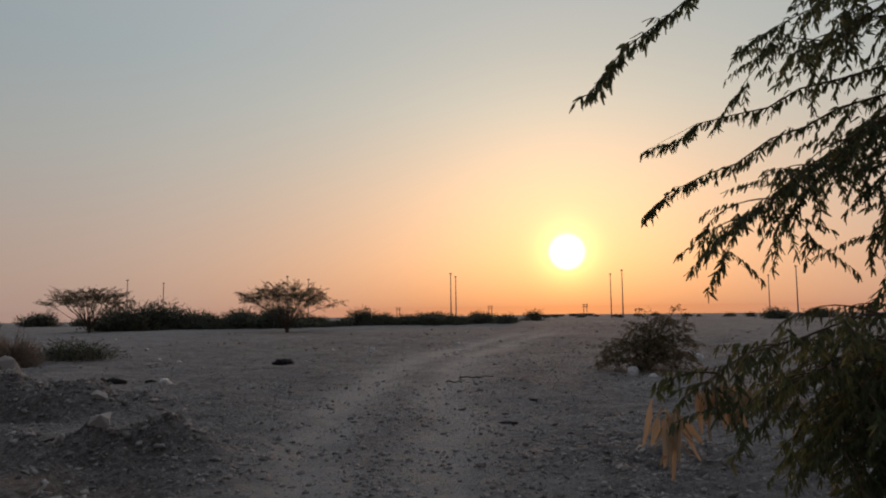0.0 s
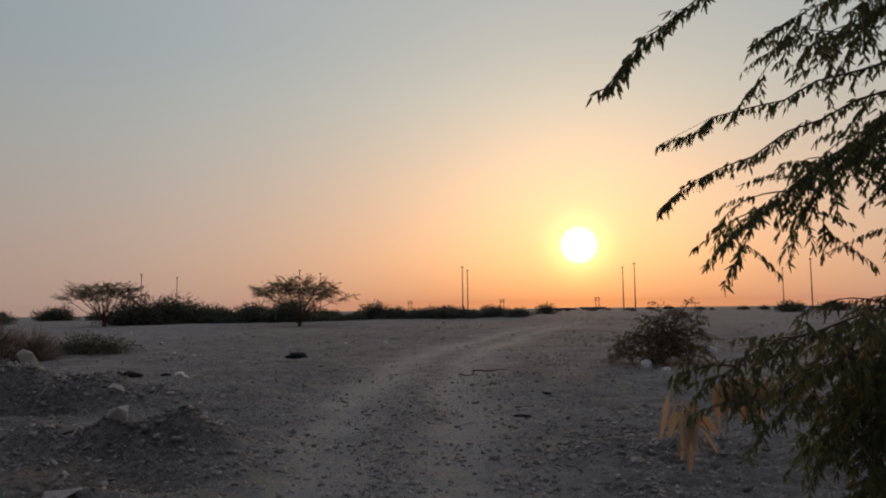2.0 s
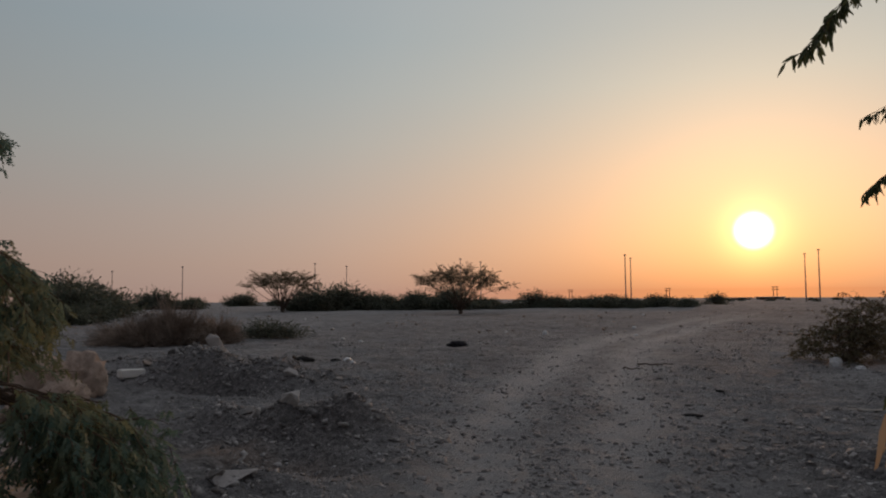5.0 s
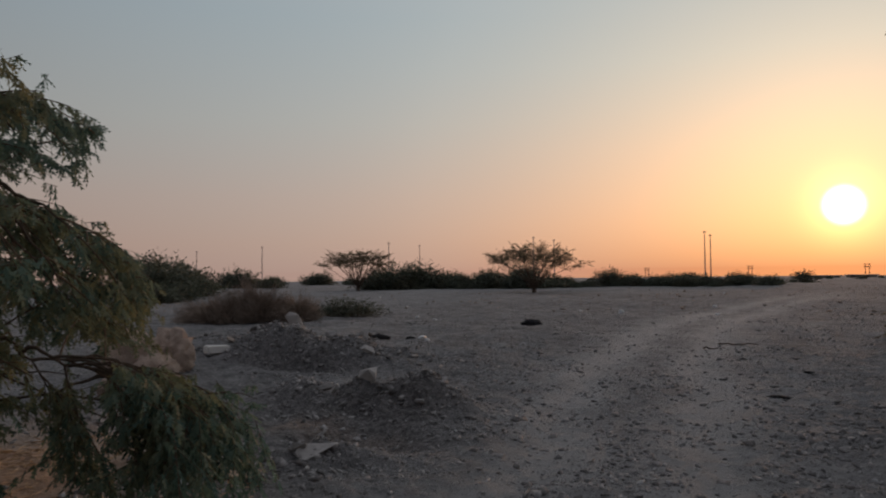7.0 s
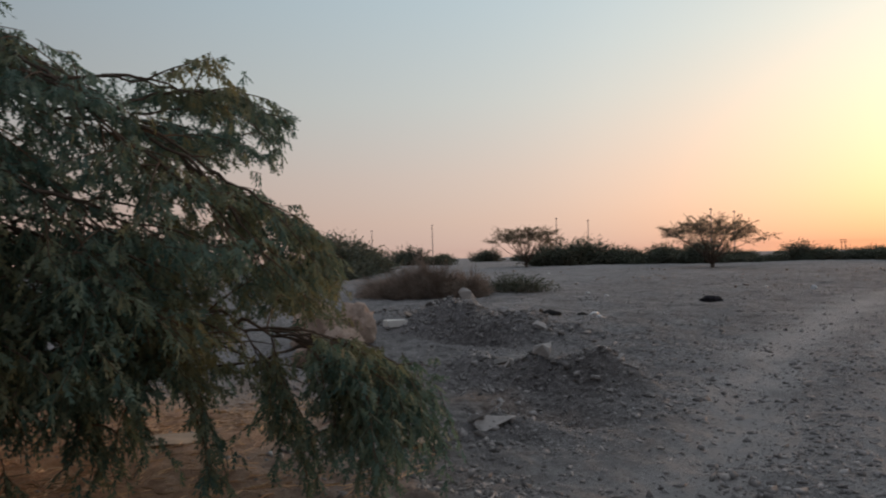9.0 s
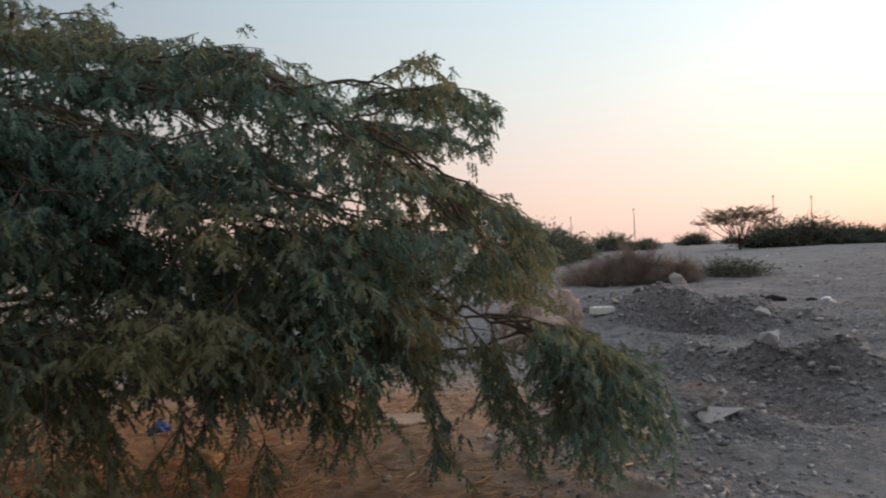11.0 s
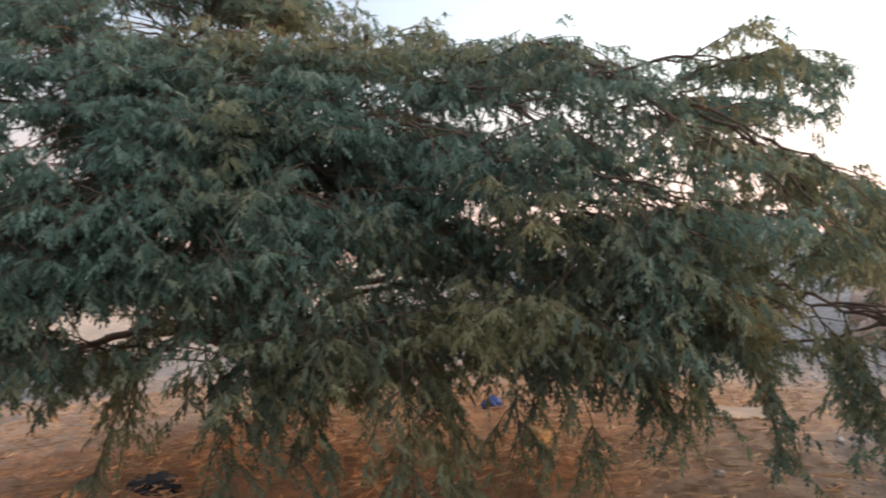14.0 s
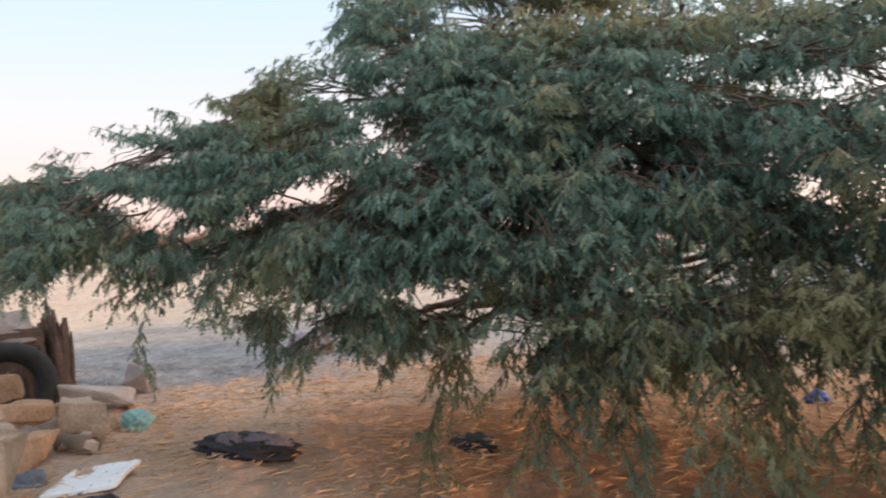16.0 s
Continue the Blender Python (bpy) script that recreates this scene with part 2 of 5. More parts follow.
CONCRETE = surface("old_concrete", (0.15, 0.122, 0.11), (0.31, 0.262, 0.24), 6, 60, 0.9, 0.7, 0.012)
WHITE_FOAM = surface("white_foam", (0.62, 0.60, 0.56), (0.80, 0.78, 0.74), 5, 50, 0.7, 0.2, 0.004)
WHITE_PLASTIC = surface("white_plastic", (0.66, 0.67, 0.68), (0.82, 0.82, 0.82), 4, 30, 0.45, 0.1, 0.002)
PALE_SACK = surface("pale_sacking", (0.34, 0.25, 0.20), (0.62, 0.48, 0.39), 5, 40, 0.85, 0.8, 0.02)
BLACK_CLOTH = surface("black_cloth", (0.008, 0.008, 0.010), (0.055, 0.052, 0.058), 9, 80, 0.85, 0.4, 0.006)
GREY_CLOTH = surface("grey_purple_cloth", (0.09, 0.075, 0.085), (0.25, 0.21, 0.23), 6, 60, 0.9, 0.4, 0.006)
BLUE_GREY_CLOTH = surface("blue_grey_cloth", (0.07, 0.085, 0.11), (0.20, 0.23, 0.28), 6, 60, 0.9, 0.4, 0.006)
RUBBER = surface("black_rubber", (0.012, 0.012, 0.012), (0.035, 0.033, 0.032), 8, 60, 0.8, 0.3, 0.004)
BLUE_PLASTIC = surface("blue_plastic", (0.03, 0.07, 0.22), (0.07, 0.13, 0.36), 8, 40, 0.45, 0.4, 0.006)
TEAL_CLOTH = surface("teal_cloth", (0.15, 0.28, 0.27), (0.28, 0.44, 0.42), 8, 50, 0.85, 0.5, 0.006)
YELLOW_RAG = surface("yellow_rag", (0.34, 0.23, 0.11), (0.50, 0.37, 0.22), 8, 50, 0.85, 0.5, 0.006)
CARDBOARD = surface("brown_cardboard", (0.36, 0.25, 0.17), (0.52, 0.39, 0.28), 5, 60, 0.9, 0.2, 0.003)
ROTTEN_WOOD = surface("rotten_palm_wood", (0.055, 0.036, 0.029), (0.17, 0.112, 0.086), 7, 60, 0.95, 0.9, 0.02)
PIPE_MAT = surface("brown_clay_pipe", (0.10, 0.075, 0.055), (0.20, 0.155, 0.12), 6, 50, 0.8, 0.3, 0.004)
STEEL = surface("grey_galvanised_steel", (0.20, 0.20, 0.20), (0.30, 0.30, 0.30), 3, 30, 0.55, 0.05, 0.002, metal=0.3)
WALL_FAR = surface("dusty_render_wall", (0.30, 0.27, 0.24), (0.42, 0.38, 0.34), 0.4, 6, 0.9, 0.1, 0.01)
CONCRETE_PALE = surface("pale_grey_stone", (0.36, 0.34, 0.325), (0.58, 0.555, 0.53), 5, 45, 0.9, 0.6, 0.012)


# ---- shape helpers ----
def lattice(i, j, seed):
    k = (i.astype(np.int64) * 374761393 + j.astype(np.int64) * 668265263 + seed * 974711) & 0xFFFFFFFF
    k = ((k ^ (k >> 13)) * 1274126177) & 0xFFFFFFFF
    return ((k ^ (k >> 16)) & 0xFFFF) / 65535.0


def value_noise(x, y, seed):
    i, j = np.floor(x), np.floor(y)
    u, v = x - i, y - j
    u, v = u * u * (3 - 2 * u), v * v * (3 - 2 * v)
    a, b = lattice(i, j, seed), lattice(i + 1, j, seed)
    c, d = lattice(i, j + 1, seed), lattice(i + 1, j + 1, seed)
    return (a * (1 - u) + b * u) * (1 - v) + (c * (1 - u) + d * u) * v - 0.5


def fractal(x, y, size, octaves, seed):
    total, gain = 0 * x, 1.0
    for k in range(octaves):
        total = total + gain * value_noise(x / size * 2 ** k, y / size * 2 ** k, seed + k)
        gain *= 0.5
    return total


def ease(value, low, high):
    s = np.clip((value - low) / (high - low), 0, 1)
    return s * s * (3 - 2 * s)


def mesh_np(name, verts, faces, material, smooth=False):
    """A mesh from arrays of points and of equal-sided faces."""
    verts, faces = np.asarray(verts, np.float32), np.asarray(faces, np.int32)
    me = bpy.data.meshes.new(name)
    sides = faces.shape[1]
    me.vertices.add(len(verts))
    me.vertices.foreach_set("co", verts.ravel())
    me.loops.add(faces.size)
    me.loops.foreach_set("vertex_index", faces.ravel())
    me.polygons.add(len(faces))
    me.polygons.foreach_set("loop_start", np.arange(len(faces), dtype=np.int32) * sides)
    me.update(calc_edges=True)
    if smooth:
        me.polygons.foreach_set("use_smooth", np.ones(len(faces), bool))
    me.materials.append(material)
    return me


def bm_mesh(name, bm, material, smooth=False):
    me = bpy.data.meshes.new(name)
    bm.to_mesh(me)
    bm.free()
    if smooth:
        me.polygons.foreach_set("use_smooth", np.ones(len(me.polygons), bool))
    me.materials.append(material)
    return me


def part(name, me, parent, label=""):
    ob = new(name, me)
    ob.parent = parent
    return tagged(ob, label)


def thing(name, me, m, label, category, group="", kind=""):
    ob = new(name, me)
    ob.matrix_world = m
    return tagged(ob, label, category, group, kind)


# ---- ground ----
ROAD_Y = [-30, 0, 5, 8, 11.5, 19, 31, 60, 120, 400]
ROAD_X = [-1.0, -0.6, -0.66, -0.82, -0.95, -0.32, 2.0, 11.0, 36.0, 190.0]
TREE_X, TREE_Y = -7.6, 0.1


def road_x(y):
    return np.interp(y, ROAD_Y, ROAD_X) + 0.1 * np.sin(y * 0.21)


def hump(x, y, cx, cy, rx, ry, turn=0.0):
    c, s = math.cos(turn), math.sin(turn)
    u, v = (x - cx) * c + (y - cy) * s, -(x - cx) * s + (y - cy) * c
    return np.exp(-((u / rx) ** 2 + (v / ry) ** 2))


def heap_mask(x, y):
    """Where rubble has been tipped."""
    m = hump(x, y, -7.0, 11.5, 1.35, 0.75, -0.12) + 0.55 * hump(x, y, -8.3, 11.7, 0.9, 0.7) + 0.5 * hump(x, y, -5.5, 11.4, 0.8, 0.5, -0.1)
    m = m + 0.85 * hump(x, y, -2.95, 7.5, 0.44, 0.38, 0.3) + 0.42 * hump(x, y, -3.75, 7.5, 0.5, 0.3, -0.4) + 0.5 * hump(x, y, -4.7, 8.1, 0.8, 0.34, -0.5)
    m = m + 0.3 * hump(x, y, -3.85, 6.7, 0.6, 0.3, -0.4) + 0.3 * hump(x, y, -3.0, 5.35, 0.5, 0.25)
    m = m + 0.5 * hump(x, y, -9.4, 13.6, 2.4, 1.0, 0.3) + 0.4 * hump(x, y, 2.1, 6.9, 1.0, 0.8) + 0.3 * hump(x, y, -4.9, 11.9, 0.9, 0.4) + 0.4 * hump(x, y, -8.3, -6.3, 1.5, 1.3)
    return m


def soil_shade_mask(x, y):
    """Darker turned soil round the heaps, plus shade painted into hollows and backlit sides."""
    m = 0.9 * hump(x, y, -4.0, 6.9, 1.5, 0.8, -0.5) + hump(x, y, -2.95, 6.3, 0.6, 0.5) + 0.9 * hump(x, y, -6.4, 10.6, 1.2, 0.4, -0.1) + 0.25 * hump(x, y, -7.0, 11.5, 1.6, 0.8) + 0.6 * hump(x, y, -2.9, 7.4, 0.55, 0.5)
    return m + 0.5 * hump(x, y, 2.3, 6.6, 1.2, 0.9) + 0.5 * hump(x, y, 0.35, 10.3, 0.35, 0.15) + 0.7 * fractal(x, y, 0.7, 3, 71) * np.minimum(m, 1)


def height(x, y):
    r = np.hypot(x, y)
    side = x - road_x(y)
    road = np.exp(-(side / 1.7) ** 4)
    z = 0.16 * fractal(x, y, 7.0, 3, 5) * ease(r, 3, 14)
    z = z + 0.055 * fractal(x, y, 0.9, 4, 21) * (1 - 0.65 * road) * (1 - ease(r, 60, 140))
    z = z + 0.048 * fractal(x, y, 0.26, 3, 29) * (1 - 0.6 * road) * (1 - ease(r, 25, 60))
    z = z + 0.035 * fractal(x, y, 0.11, 2, 37) * (1 - 0.5 * road) * (1 - ease(r, 9, 16))
    z = z - 0.045 * (np.exp(-((side - 0.72) / 0.26) ** 2) + np.exp(-((side + 0.72) / 0.26) ** 2)) * (1 - ease(r, 40, 80))
    heaps = heap_mask(x, y)
    z = z + 0.42 * np.minimum(heaps, 1.1) * (1 + 0.6 * fractal(x, y, 0.55, 4, 47))
    z = z - 0.20 * hump(x, y, -2.95, 6.25, 0.55, 0.42) - 0.12 * hump(x, y, -4.3, 7.0, 0.8, 0.4, -0.4)
    z = z - 0.30 * hump(x, y, -6.45, 10.6, 0.95, 0.30, -0.12)
    z = z + 0.20 * fractal(x, y, 0.34, 4, 77) * np.minimum(heaps * 1.8, 1)
    z = z + 0.10 * (0.2 - np.abs(fractal(x, y, 0.17, 2, 83))) * np.minimum(heaps * 2.2, 1)
    z = z - 0.0113 * np.maximum(r - 62, 0) * ease(r, 50, 100)
    az = np.degrees(np.arctan2(-x, y)) % 360
    bank = ease(az, 82, 104) * (1 - ease(az, 200, 240))
    z = z + bank * (2.75 * ease(r, 22, 46) + 0.3 * fractal(x, y, 6.0, 3, 91) * ease(r, 20, 40))
    return z


def zone_road(x, y):
    side = np.abs(x - road_x(y)) + 0.5 * fractal(x, y, 1.6, 3, 63)
    wheel = np.exp(-((side - 0.72) / 0.4) ** 2)
    return np.clip(0.35 * (1 - ease(side, 1.2, 2.6)) + 0.85 * wheel, 0, 1) * (1 - ease(y, 24, 60))


def zone_straw(x, y):
    d = np.hypot((x + 6.3) / 5.0, (y - 0.2) / 5.6) + 0.32 * fractal(x, y, 1.3, 4, 33)
    return 1 - ease(d, 0.72, 1.22)


def zone_sand(x, y):
    az = np.degrees(np.arctan2(-x, y)) % 360
    r = np.hypot(x, y) + 6 * fractal(x, y, 5.0, 3, 12)
    near = 7 + 7 * ease(az, 96, 108)
    return ease(az, 66, 82) * (1 - ease(az, 210, 240)) * ease(r, near, near + 12)


def ground_z(x, y):
    return float(height(np.array([float(x)]), np.array([float(y)]))[0])


def build_ground():
    """One sheet: rings that widen outward, finer in the sector that is walked past."""
    fine = np.linspace(-48, 142, 570)
    rest = np.linspace(142, 312, 70)[1:-1]
    az = np.radians(np.concatenate([fine, rest]))
    r = np.concatenate([[0.0], np.geomspace(0.5, 1.8, 12)[:-1], np.geomspace(1.8, 4.2, 45)[:-1], np.geomspace(4.2, 14, 250)[:-1], np.geomspace(14, 40, 80), np.geomspace(41, 4300, 60)])
    a, rr = np.meshgrid(az, r)
    x, y = -np.sin(a) * rr, np.cos(a) * rr
    z = height(x, y)
    rows, cols = x.shape
    i, j = np.meshgrid(np.arange(rows - 1), np.arange(cols), indexing="ij")
    k = (j + 1) % cols
    faces = np.stack([i * cols + j, i * cols + k, (i + 1) * cols + k, (i + 1) * cols + j], -1).reshape(-1, 4)
    me = mesh_np("ground", np.stack([x, y, z], -1).reshape(-1, 3), faces[:, ::-1], GROUND, True)
    zone = np.stack([zone_road(x, y), zone_straw(x, y), zone_sand(x, y), np.clip(soil_shade_mask(x, y) * 1.6 - 0.15, 0, 1.0)], -1).reshape(-1, 4)
    layer = me.attributes.new("zone", "FLOAT_COLOR", "POINT")
    layer.data.foreach_set("color", zone.astype(np.float32).ravel())
    layer = me.attributes.new("litter", "FLOAT", "POINT")
    layer.data.foreach_set("value", np.clip(1.25 * hump(x, y, -6.3, 0.9, 2.6, 3.0) + 0.5 * fractal(x, y, 0.9, 3, 55), 0, 1).astype(np.float32).ravel())
    ob = new("ground", me)
    return tagged(ob, "dusty stony desert ground with wheel ruts, straw and rubble", "ground", kind="structure")


ground = build_ground()


# ---- stones ----
def rock_mesh(seed, material, cuts=8, sub=2, flat=0.8, rough=0.1):
    rng = random.Random(seed)
    bm = bmesh.new()
    bmesh.ops.create_icosphere(bm, subdivisions=sub, radius=1.0)
    planes = []
    for _ in range(cuts):
        way = Vector((rng.gauss(0, 1), rng.gauss(0, 1), rng.gauss(0, 1))).normalized()
        planes.append((way, rng.uniform(0.28, 0.6)))
    for v in bm.verts:
        for way, d in planes:
            over = v.co.dot(way) - d
            if over > 0:
                v.co -= way * over
        v.co *= 1 + rough * noise.noise(v.co * 3.1 + Vector((seed, 0, 0)))
        v.co.z *= flat
    return bm_mesh("stone", bm, material)


def scatter_gravel(count, seed, pick, low, high, name, material, label, category="gravel"):
    """Small stones past counting, joined into one mesh."""
    rng = np.random.default_rng(seed)
    x, y = pick(rng, count)
    z = height(x, y)
    size = low * (high / low) ** (rng.random(len(x)) ** 3.6)
    base = np.array([(1, 0.1, 0), (0, 0.8, 0.2), (-0.8, 0, -0.1), (0.1, -1, 0), (0.3, 0.2, 0.7), (-0.3, 0.2, -0.6)], float)
    tris = np.array([(0, 1, 4), (1, 2, 4), (2, 3, 4), (3, 0, 4), (1, 0, 5), (2, 1, 5), (3, 2, 5), (0, 3, 5)])
    k = len(base)
    pts = (base[None] + rng.uniform(-0.38, 0.38, (len(x), k, 3))) * size[:, None, None]
    pts = pts * rng.uniform(0.5, 1.5, (len(x), 1, 3))
    q = rng.normal(0, 1, (len(x), 4)) * np.array([1.6, 1.0, 1.0, 1.0])
    q = q / np.linalg.norm(q, axis=1, keepdims=True)
    w, u = q[:, None, :1], q[:, None, 1:]
    u = np.broadcast_to(u, pts.shape)
    pts = pts + 2 * np.cross(u, np.cross(u, pts) + w * pts)
    pts = pts * np.array([1.0, 1.0, 0.7])
    a = rng.uniform(0, 6.28, len(x))[:, None]
    px, py = pts[..., 0] * np.cos(a) - pts[..., 1] * np.sin(a), pts[..., 0] * np.sin(a) + pts[..., 1] * np.cos(a)
    verts = np.stack([px + x[:, None], py + y[:, None], pts[..., 2] + (z + size * 0.08)[:, None]], -1)
    faces = tris[None] + (np.arange(len(x)) * k)[:, None, None]
    ob = new(name, mesh_np(name, verts.reshape(-1, 3), faces.reshape(-1, 3), material))
    return tagged(ob, label, category, kind="stuff")


def sector(rng, count, low_az, high_az, low_r, high_r):
    a = np.radians(rng.uniform(low_az, high_az, count))
    r = low_r * (high_r / low_r) ** rng.random(count)
    return -np.sin(a) * r, np.cos(a) * r


def pick_plain(rng, count):
    x, y = sector(rng, count * 2, -42, 62, 3.2, 36)
    keep = rng.random(len(x)) < (0.2 + 0.8 * np.clip(0.25 + 4.2 * fractal(x, y, 1.0, 4, 8), 0, 1)) * (1 - 0.4 * zone_road(x, y)) * (1 - 0.93 * zone_straw(x, y)) * (0.75 + 0.25 * ease(np.hypot(x, y), 4, 8))
    return x[keep][:count], y[keep][:count]


def pick_heaps(rng, count):
    x, y = rng.uniform(-12, 4, count * 12), rng.uniform(4.5, 15, count * 12)
    keep = rng.random(len(x)) < np.clip(heap_mask(x, y) * 1.3 - 0.12 + 0.10 * hump(x, y, -5, 8.5, 3.2, 2.6), 0, 1)
    return x[keep][:count], y[keep][:count]


def pick_track(rng, count):
    x, y = sector(rng, count * 4, -30, 32, 3.6, 17)
    side = np.abs(x - road_x(y))
    keep = rng.random(len(x)) < np.clip(0.9 * np.exp(-(side / 0.4) ** 2) + 0.7 * ease(side, 1.1, 1.6) * (0.35 + 3.0 * fractal(x, y, 0.9, 3, 18)), 0.04, 1)
    return x[keep][:count], y[keep][:count]


def pick_left(rng, count):
    x, y = sector(rng, count, 60, 140, 3.2, 30)
    return x, y


scatter_gravel(60000, 11, pick_plain, 0.008, 0.055, "gravel", GRAVEL, "loose grey stones scattered over the dusty plain")
scatter_gravel(12000, 15, pick_track, 0.010, 0.036, "track_gravel", TRACK_STONE, "small flat pale stones between and beside the wheel tracks")
scatter_gravel(15000, 12, pick_heaps, 0.008, 0.07, "rubble_gravel", GRAVEL, "broken grey rubble on the tipped heaps")
scatter_gravel(1200, 13, pick_left, 0.008, 0.035, "gravel_by_tree", GRAVEL, "small stones among straw and sand near the tree")



def pick_far(rng, count):
    x, y = sector(rng, count * 3, -44, 64, 26, 260)
    keep = rng.random(len(x)) < np.clip(0.3 + 2.6 * fractal(x, y, 9.0, 3, 15), 0.02, 1) * (1 - 0.8 * zone_road(x, y))
    return x[keep][:count], y[keep][:count]


scatter_gravel(7000, 14, pick_far, 0.02, 0.13, "dry_tufts", DRY_TWIG, "low dark tufts and clods strewn over the far plain", "scrub")

STONES = [rock_mesh(100 + k, STONE, 12, 2, (0.9, 0.65, 0.8)[k % 3], 0.16) for k in range(9)]
PALES = [rock_mesh(200 + k, PALE_STONE, 8) for k in range(4)]
ORANGES = [rock_mesh(300 + k, ORANGE_STONE, 8) for k in range(4)]


def put_stone(meshes, rng, x, y, sx, sy, sz, turn=None, sink=0.35, label="rough grey stone lying on the dusty ground", group="loose stones", lift=0.0):
    ob = new("stone", rng.choice(meshes))
    m = pose(x, y, ground_z(x, y) + sz * (0.75 - sink) + lift, rng.uniform(-12, 12), rng.uniform(-12, 12), rng.uniform(0, 360) if turn is None else turn)
    ob.matrix_world = m @ Matrix.Diagonal((sx * rng.uniform(0.9, 1.5), sy * rng.uniform(0.7, 1.1), sz, 1))
    return tagged(ob, label, "stone", group)


rng = random.Random(5)
for _ in range(70):  # on heap behind the white box
    x, y = rng.gauss(-6.9, 1.2), rng.gauss(11.4, 0.6)
    s = 0.022 + 0.055 * rng.random() ** 2
    put_stone(STONES, rng, x, y, s * 1.2, s, s, label="broken grey rubble stone on the tipped heap", group="rubble stones")
for _ in range(55):  # on the nearer heap
    x, y = rng.gauss(-3.6, 0.7), rng.gauss(7.3, 0.5)
    s = 0.018 + 0.042 * rng.random() ** 2
    put_stone(STONES, rng, x, y, s * 1.2, s, s, label="broken grey rubble stone on the tipped heap", group="rubble stones")
for _ in range(55):  # strewn about
    a, r = radians(rng.uniform(-38, 55)), rng.uniform(4.2, 24)
    x, y = -math.sin(a) * r, math.cos(a) * r
    s = rng.uniform(0.02, 0.045)
    put_stone(STONES, rng, x, y, s * 1.3, s, s * 0.7)
for x, y, s in ((-9.5, 11.0, 0.2), (-9.0, 10.3, 0.17), (-10.0, 11.0, 0.24), (-8.4, 11.4, 0.10), (-7.3, 8.5, 0.13)):
    put_stone(PALES, rng, x, y, s * 1.15, s, s * 0.9, None, 0.25, "large pale pinkish boulder in the tipped rubble", "pale boulders")


# ---- plants ----
UP = np.array([0.0, 0.0, 1.0])


def unit(v):
    return v / np.maximum(np.linalg.norm(v, axis=-1, keepdims=True), 1e-9)


def bezier(p0, p1, p2, p3, count):
    s = np.linspace(0, 1, count)[:, None]
    return (1 - s) ** 3 * p0 + 3 * (1 - s) ** 2 * s * p1 + 3 * (1 - s) * s ** 2 * p2 + s ** 3 * p3


def tubes(paths, radii, sides):
    """Tapered round rods along paths of one length (n, k, 3) with radii (n, k)."""
    paths, radii = np.asarray(paths, float), np.asarray(radii, float)
    count, k = paths.shape[:2]
    along = unit(np.gradient(paths, axis=1))
    ref = np.where(np.abs(along[..., 2:3]) > 0.9, np.array([1.0, 0, 0]), UP)
    a = unit(np.cross(along, ref))
    b = np.cross(along, a)
    t = np.arange(sides) * 2 * np.pi / sides
    ring = a[:, :, None] * np.cos(t)[:, None] + b[:, :, None] * np.sin(t)[:, None]
    verts = paths[:, :, None] + ring * radii[:, :, None, None]
    i, j, q = np.meshgrid(np.arange(count), np.arange(k - 1), np.arange(sides), indexing="ij")
    base, nxt = (i * k + j) * sides, (q + 1) % sides
    faces = np.stack([base + q, base + nxt, base + sides + nxt, base + sides + q], -1).reshape(-1, 4)
    return verts.reshape(-1, 3), faces


def blade(pairs, comb=0.62):
    """A feathered leaflet row: midrib along x, narrow leaflets on both sides, curling down."""
    s = np.linspace(0, 1, pairs + 1)
    rib = np.stack([s, 0 * s, -0.16 * s ** 2], -1)
    tips, faces = [], []
    for side in (-1, 1):
        for k in range(pairs):
            wide = 0.5 * math.sin(math.pi * (0.16 + 0.78 * (k + 0.5) / pairs))
            tips.append((s[k] + comb / pairs * 1.5, side * wide, -0.16 * s[k] ** 2 - 0.05))
            faces.append((k, k + 1, pairs + len(tips)) if side > 0 else (k + 1, k, pairs + len(tips)))
    return np.concatenate([rib, np.array(tips)]), np.array(faces)


def spread(template, pos, way, normal, length, width):
    """Copies of a blade at each place, as one set of points and faces."""
    verts, faces = template
    x = unit(way)
    y = unit(np.cross(normal, x))
    z = np.cross(x, y)
    out = pos[:, None] + x[:, None] * (verts[None, :, 0:1] * length[:, None, None]) + y[:, None] * (verts[None, :, 1:2] * width[:, None, None])
    out = out + z[:, None] * (verts[None, :, 2:3] * length[:, None, None])
    all_faces = faces[None] + (np.arange(len(pos)) * len(verts))[:, None, None]
    return out.reshape(-1, 3), all_faces.reshape(-1, 3)


